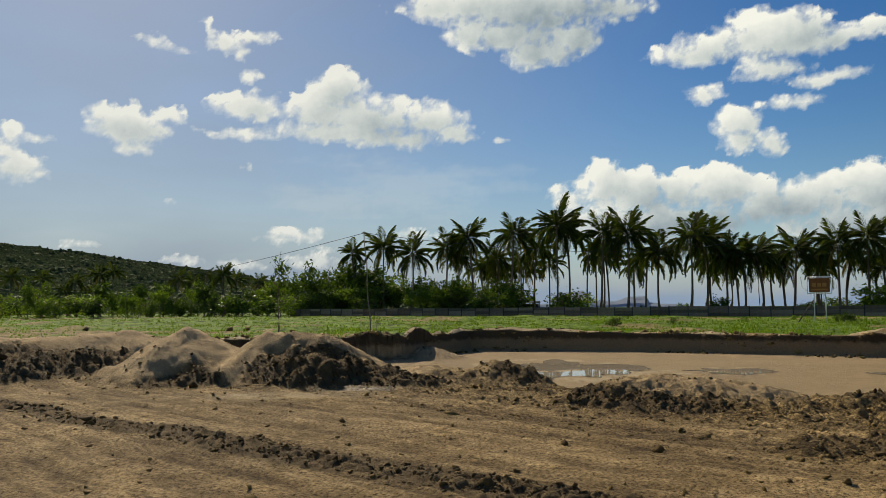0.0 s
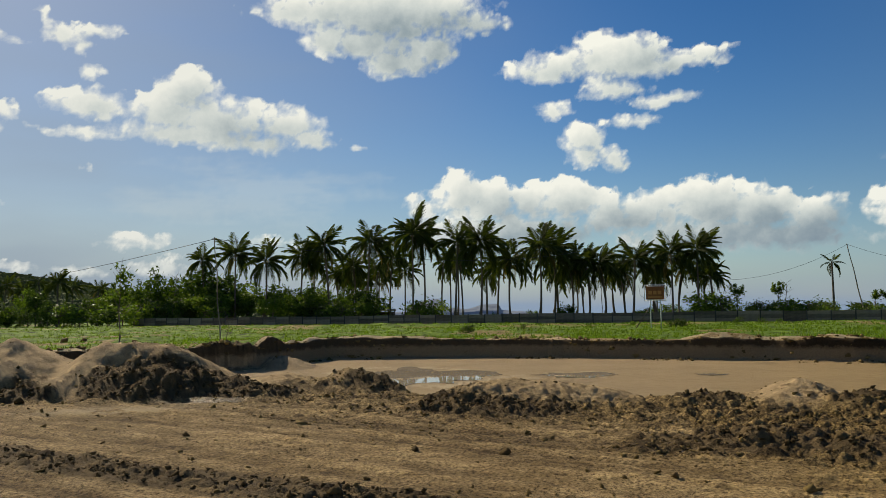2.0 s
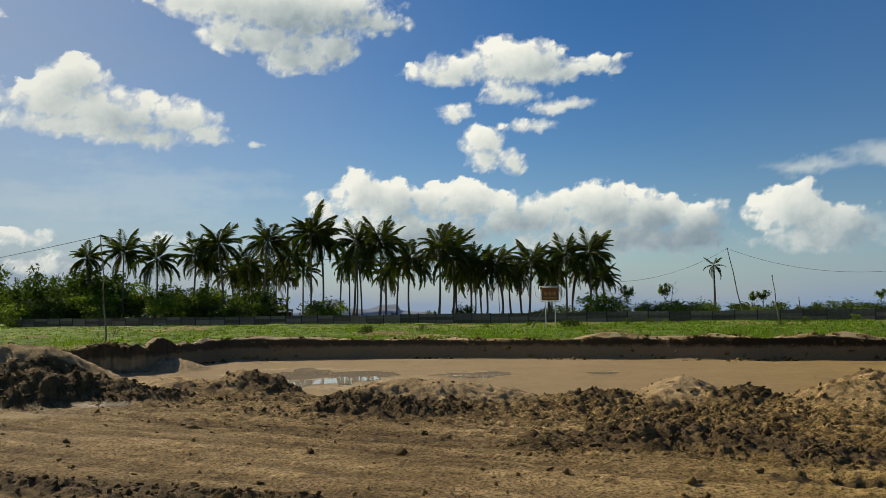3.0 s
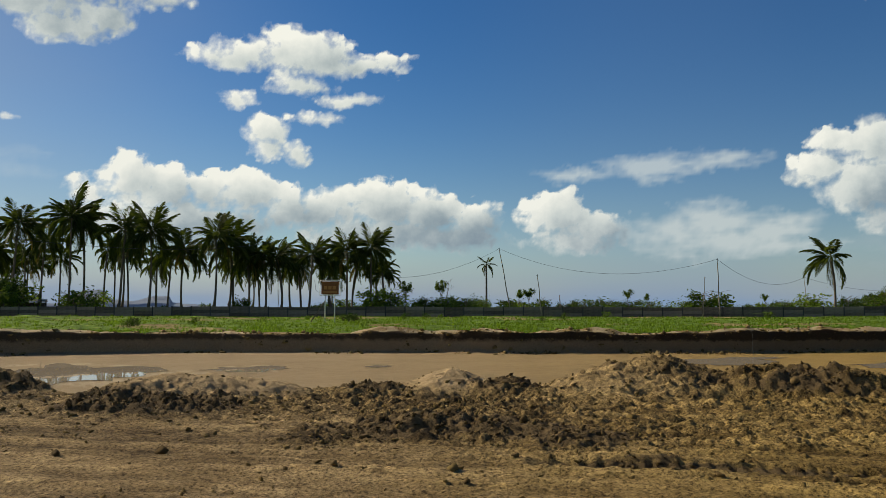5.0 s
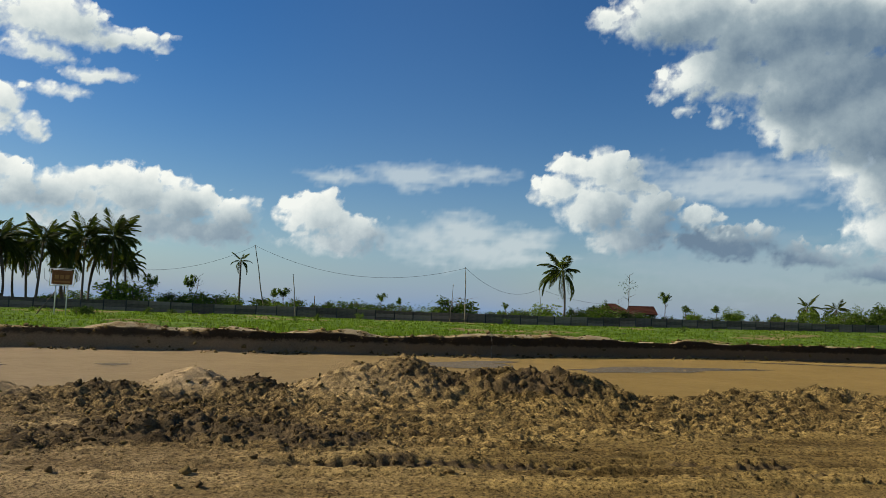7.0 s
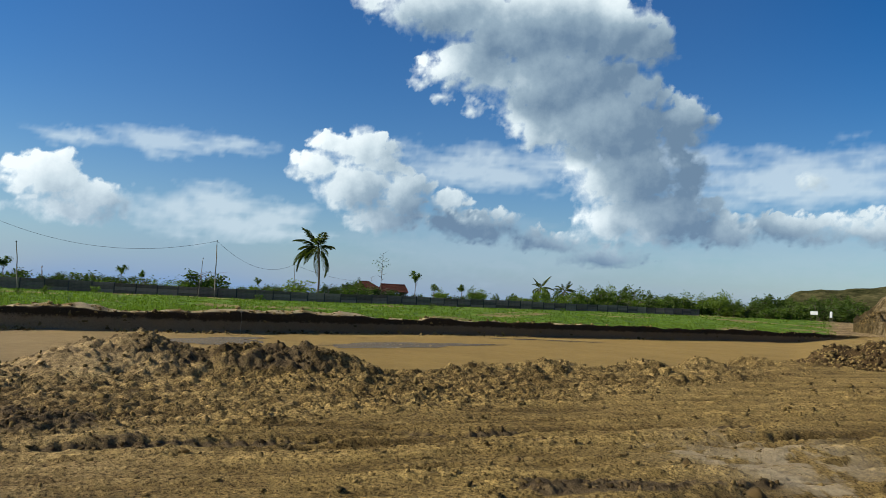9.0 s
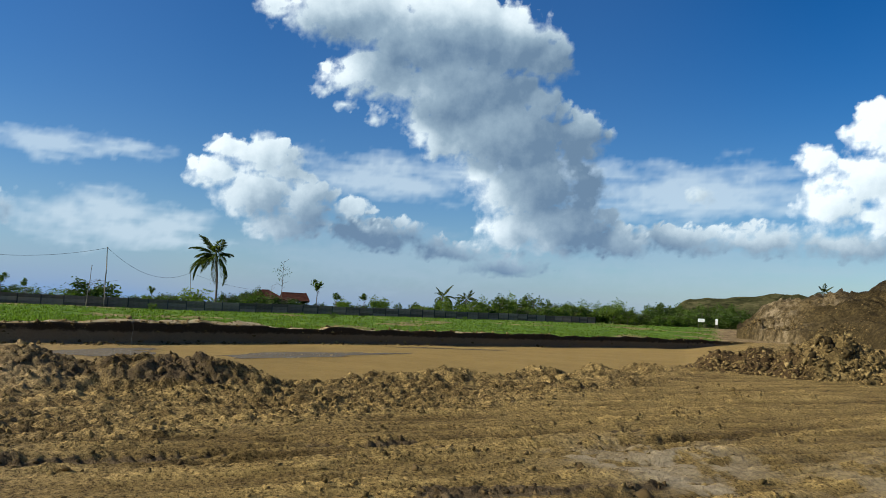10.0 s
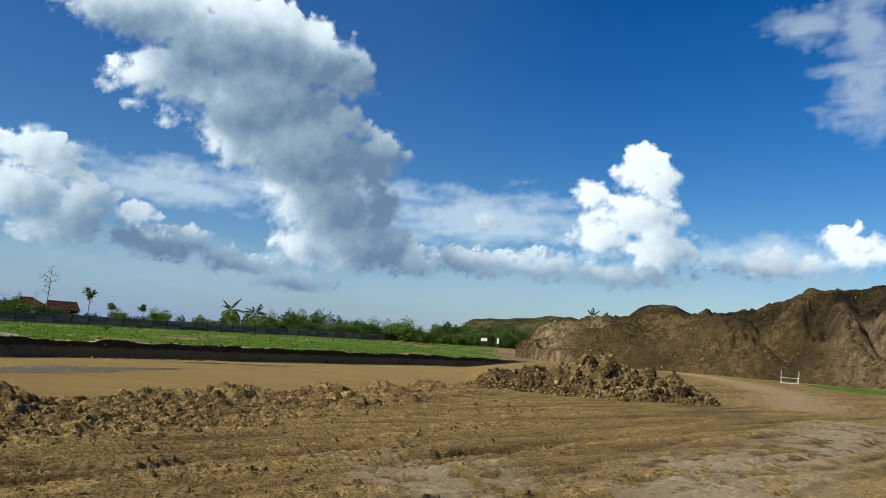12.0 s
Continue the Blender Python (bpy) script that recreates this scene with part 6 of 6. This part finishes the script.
def cable(a, b, sag, label="black overhead cable slung between poles"):
    bm = bmesh.new()
    n = 24
    pts = []
    for k in range(n + 1):
        s = k / n
        p = a.lerp(b, s)
        pts.append((p.x - a.x, p.y - a.y, p.z - a.z - sag * 4 * s * (1 - s)))
    tube(bm, pts, [0.018] * (n + 1), 5)
    thing("overhead_cable", a, label, "cable", "overhead cables", mesh_bm("overhead_cable", bm, CABLE, True))


pa = pole(-5.75, 6.55, -5.3, 51, 0.05, "tall thin bamboo cable pole on the grass")
pz = pole(-22.0, 5.6, -22.0, 128, 0.06, "thin bamboo cable pole in the scrub")
pe = pole(21.9, 10.8, 21.9, 112, 0.06, "thin cable pole among the palms")
pb = pole(37.85, 9.9, 38.71, 112, 0.09, "tall leaning bamboo cable pole behind the fence")
pc = pole(53.05, 7.35, 53.1, 100.0, 0.085, "upright bamboo cable pole beside the fence")
pd = pole(58.44, 5.9, 58.6, 125, 0.06, "short thin cable pole behind the fence")
cable(pz, pa, 0.5)
cable(pa, pe, 1.6)
cable(pe, pb, 4.6)
cable(pb, pc, 2.6)
cable(pc, pd, 1.9)
cable(pd, at(63.2, 150, 4.2), 0.5)
pole(40.62, 5.3, 40.9, 92.5, 0.07, "bare crooked stake standing before the fence", True, "stake")
pole(42.2, 3.0, 42.2, 100, 0.09, "dark wooden post behind the fence", False, "wooden_post", BARK)
pole(52.2, 5.0, 52.0, 96.5, 0.05, "crooked dry stick beside the fence", True, "stake")
pole(-27.0, 1.05, -27.0, 26, 0.02, "thin bamboo survey stick in the sand", False, "stake")
pole(-6.0, 0.9, -6.0, 40.5, 0.015, "thin survey stick at the pit edge", False, "stake")
pole(55.2, 0.4, 55.2, 43.8, 0.015, "thin survey stick below the pit bank", True, "stake")
pole(101.0, 6.0, 101.0, 172, 0.04, "thin far post behind the trees", False, "cable_pole")


# ---------------------------------------------------------------- the lone sapling and dead trees
def sapling(az, r, tall, label, leaves=0, seed=0, lean=0.0, wide=0.9):
    p = at(az, r)
    holder = thing("sapling", (p.x, p.y, ground_height(p.x, p.y) - 0.05), label, "tree")
    rng = random.Random(seed)
    bm = bmesh.new()
    pts = [(lean * tall * k / 8 + 0.05 * math.sin(k * 1.3), 0.03 * math.cos(k * 2), tall * k / 8) for k in range(9)]
    tube(bm, pts, [0.055 * tall / 4.5 * (1 - 0.09 * k) for k in range(9)], 6)
    part("trunk", mesh_bm("trunk", bm, BARK, True), holder)
    for k in range(11):
        t = 0.45 + 0.55 * k / 10
        o = Vector((lean * tall * t, 0, tall * t))
        a = k * 2.4
        w = Vector((math.cos(a) * wide * (1.1 - 0.5 * t), math.sin(a) * wide * (1.1 - 0.5 * t), 0.35 + 0.3 * rng.random()))
        bm = bmesh.new()
        tube(bm, [o, o + w * 0.5, o + w + Vector((0, 0, 0.12))], [0.022 * tall / 4.5, 0.014 * tall / 4.5, 0.006], 5)
        part("branch", mesh_bm("branch", bm, BARK), holder)
    if leaves:
        part("crown", leaf_cloud(seed, 11, leaves, 0.13, wide, tall * 1.05, tall * 0.55, LEAF), holder)


sapling(-11.85, 49.5, 4.4, "slender young tree with sparse leaves at the pit edge", 26, 5)
sapling(-4.9, 41.0, 1.5, "dry leafless twig bush at the pit edge", 0, 6, 0.1, 0.5)
sapling(63.9, 146, 4.6, "bare leafless tree before the house", 0, 7, 0.15, 1.6)
sapling(64.7, 146, 9.0, "tall half dead tree with a few leaf clumps", 9, 8, 0.03, 1.5)
sapling(33.9, 108, 4.8, "bare slanting tree with thin leaves behind the fence", 5, 9, 0.12, 1.2)
sapling(30.5, 107, 4.6, "fallen bare branches over the fence", 4, 10, -0.35, 1.4)
sapling(29.0, 108, 4.4, "bare crooked branches behind the fence", 3, 11, 0.3, 1.3)
sapling(-8.6, 140, 8.4, "half bare tree reaching above the scrub", 9, 12, 0.1, 1.8)


# ---------------------------------------------------------------- site sign
def site_sign():
    p = at(25.6, 70.0)
    z0 = ground_height(p.x, p.y) - 0.05
    holder = thing("site_sign", (p.x, p.y, z0), "rusty brown notice board in a white pipe frame", "sign", rz=-25.6)

    def bar(name, a, b, r, mat, label=""):
        bm = bmesh.new()
        tube(bm, [a, b], [r, r], 8)
        return part(name, mesh_bm(name, bm, mat, True), holder, label)

    top, low = 3.85 - z0, 2.5 - z0
    for sx in (-0.42, 0.42):
        bar("post", (sx, 0, 0), (sx, 0, top - 0.15), 0.045, WHITE, "white painted pipe post")
    for x0, x1, z1, z2 in ((-0.88, 0.88, top, top), (-0.88, 0.88, low, low), (-0.88, -0.88, low, top), (0.88, 0.88, low, top), (-0.68, 0.68, top - 0.1, top - 0.1), (-0.68, 0.68, low + 0.1, low + 0.1)):
        bar("frame_pipe", (x0, 0, z1), (x1, 0, z2), 0.03, WHITE)
    bm = bmesh.new()
    box(bm, -0.76, -0.07, low + 0.12, 0.76, -0.04, top - 0.12, 0.006)
    board = part("board", mesh_bm("board", bm, RUST), holder, "rusted brown sheet metal board")
    ink = plain_material("faded_orange_lettering", (0.36, 0.15, 0.05), (0.5, 0.24, 0.09), 9.0, 0.8)
    for i, (x0, x1) in enumerate(((-0.55, -0.25), (-0.15, 0.12), (0.22, 0.52))):
        bm = bmesh.new()
        box(bm, x0, -0.078, low + 0.55, x1, -0.074, low + 0.85)
        part("lettering_bar", mesh_bm("lettering_bar", bm, ink), board)
    bm = bmesh.new()
    box(bm, -0.6, -0.078, low + 0.25, 0.6, -0.074, low + 0.38)
    part("lettering_bar", mesh_bm("lettering_bar", bm, ink), board)
    bar("brace", (-1.7, -0.3, 0), (-0.45, 0, 1.9), 0.045, BARK, "dark slanting timber brace")
    for sx in (-1, 1):
        bm = bmesh.new()
        tube(bm, [(sx * 0.88, 0, low + 0.2), (sx * 1.25, 0, low + 0.5), (sx * 1.35, 0, top)], [0.012] * 3, 5)
        part("loose_wire", mesh_bm("loose_wire", bm, CABLE), holder)


site_sign()


# ---------------------------------------------------------------- goal, gate signs, hut and house
def small_goal():
    p = at(115.2, 77.0)
    holder = thing("football_goal", (p.x, p.y, ground_height(p.x, p.y)), "small white painted pipe goal frame lying on the verge", "goal", rz=-115.2 + 4)

    def bar(name, a, b, r=0.022):
        bm = bmesh.new()
        tube(bm, [a, b], [r, r], 7)
        part(name, mesh_bm(name, bm, WHITE, True), holder)

    for sx in (-0.72, 0.72):
        bar("upright", (sx, 0, 0), (sx + 0.02, 0, 1.12))
        bar("back_stay", (sx, 0, 0.62), (sx * 0.9, 0.6, 0.02), 0.02)
    bar("ground_bar", (-0.75, 0, 0.03), (0.75, 0, 0.03), 0.028)
    bar("middle_bar", (-0.72, 0, 0.5), (0.72, 0, 0.5), 0.018)


small_goal()


def board_sign(az, r, w, h, z, label):
    p = at(az, r)
    z0 = ground_height(p.x, p.y)
    holder = thing("sign_board", (p.x, p.y, z0), label, "sign", rz=-az)
    bm = bmesh.new()
    box(bm, -w / 2, -0.03, z - h / 2 - z0, w / 2, 0.03, z + h / 2 - z0, 0.01)
    part("board", mesh_bm("board", bm, WHITE), holder)
    for sx in (-0.4, 0.4):
        bm = bmesh.new()
        tube(bm, [(sx * w, 0.05, 0), (sx * w, 0.05, z - z0)], [0.05, 0.05], 6)
        part("post", mesh_bm("post", bm, BARK), holder)


board_sign(94.5, 150, 1.15, 0.6, 2.6, "wide white notice board on two posts")
board_sign(95.5, 148, 0.4, 1.0, 2.45, "narrow upright white notice board")


def house():
    p = at(64.4, 152.0)
    z0 = ground_height(p.x, p.y)
    holder = thing("house", (p.x, p.y, z0), "low house with red tiled hip roof and open porch", "house", rz=-64.4)

    def walls(x0, x1, y0, y1, h):
        bm = bmesh.new()
        box(bm, x0, y0, -0.2, x1, y1, h)
        return part("wall", mesh_bm("wall", bm, BRICKWALL), holder)

    def hip(x0, x1, y0, y1, eave, ridge_z, inset):
        bm = bmesh.new()
        ym = (y0 + y1) / 2
        v = [bm.verts.new(q) for q in ((x0, y0, eave), (x1, y0, eave), (x1, y1, eave), (x0, y1, eave), (x0 + inset, ym, ridge_z), (x1 - inset, ym, ridge_z))]
        w = [bm.verts.new((q.co.x, q.co.y, q.co.z - 0.12)) for q in v[:4]]
        for f in ((v[0], v[1], v[5], v[4]), (v[2], v[3], v[4], v[5]), (v[1], v[2], v[5]), (v[3], v[0], v[4]), (w[3], w[2], w[1], w[0])):
            bm.faces.new(f)
        for i in range(4):
            bm.faces.new((w[i], w[(i + 1) % 4], v[(i + 1) % 4], v[i]))
        roof = part("roof", mesh_bm("roof", bm, TILE), holder, "red clay tile roof")
        bm = bmesh.new()
        tube(bm, [(x0 + inset, ym, ridge_z), (x1 - inset, ym, ridge_z)], [0.14, 0.14], 6)
        part("ridge_cap", mesh_bm("ridge_cap", bm, TILE), roof)
        for i in range(1, 9):   # tile courses
            k = i / 9
            bm = bmesh.new()
            zz, yy = eave + (ridge_z - eave) * k, y0 + (ym - y0) * k
            box(bm, x0 + inset * k, yy - 0.05, zz - 0.01, x1 - inset * k, yy + 0.03, zz + 0.05)
            part("tile_course", mesh_bm("tile_course", bm, TILE), roof)

    walls(-4.6, 1.0, -2.2, 2.4, 2.4)
    hip(-5.9, 1.6, -3.2, 3.4, 2.2, 3.75, 3.0)
    hip(0.2, 6.1, -2.6, 2.6, 2.1, 3.45, 0.6)
    for x in (2.2, 4.0, 5.6):
        bm = bmesh.new()
        tube(bm, [(x, -2.2, -0.2), (x, -2.2, 2.15)], [0.1, 0.1], 6)
        part("porch_post", mesh_bm("porch_post", bm, BARK), holder)
    walls(1.0, 3.6, 0.2, 2.2, 2.2)
    bm = bmesh.new()
    box(bm, -2.6, -2.26, 0.0, -1.7, -2.2, 2.0, 0.01)
    part("door", mesh_bm("door", bm, BARK), holder, "dark wooden door")
    for x in (-3.9, -0.9):
        bm = bmesh.new()
        box(bm, x, -2.25, 0.9, x + 0.9, -2.2, 1.9, 0.01)
        part("window", mesh_bm("window", bm, CABLE), holder, "dark shuttered window")


house()
shrub(62.6, 148, 3.6, 1.2, 2, " before the house", 3)
shrub(63.2, 147, 3.0, 1.3, 1, " before the house", 5)
shrub(65.4, 147, 2.4, 1.0, 2, " before the house", 6)


def hut(az, r, w, label):
    p = at(az, r)
    z0 = ground_height(p.x, p.y)
    holder = thing("hut", (p.x, p.y, z0), label, "hut", rz=-az)
    bm = bmesh.new()
    box(bm, -w / 2, -1.2, 2.1, w / 2, 1.6, 2.25, 0.02)
    bmesh.ops.rotate(bm, verts=bm.verts, cent=(0, 0, 2.2), matrix=Matrix.Rotation(0.1, 3, "X"))
    part("roof", mesh_bm("roof", bm, BAMBOO), holder, "weathered sheet roof")
    for x in (-w / 2 + 0.2, 0, w / 2 - 0.2):
        for y in (-1.0, 1.4):
            bm = bmesh.new()
            tube(bm, [(x, y, -0.2), (x, y, 2.2)], [0.07, 0.07], 6)
            part("post", mesh_bm("post", bm, BARK), holder)
    bm = bmesh.new()
    box(bm, -w / 2 + 0.3, 1.2, 0, w / 2 - 0.3, 1.3, 1.9)
    part("back_wall", mesh_bm("back_wall", bm, BRICKWALL), holder)


hut(92.6, 168, 6.5, "open roadside hut with a flat weathered roof")
hut(5.2, 141, 9.0, "dim thatched shelter under the palms")
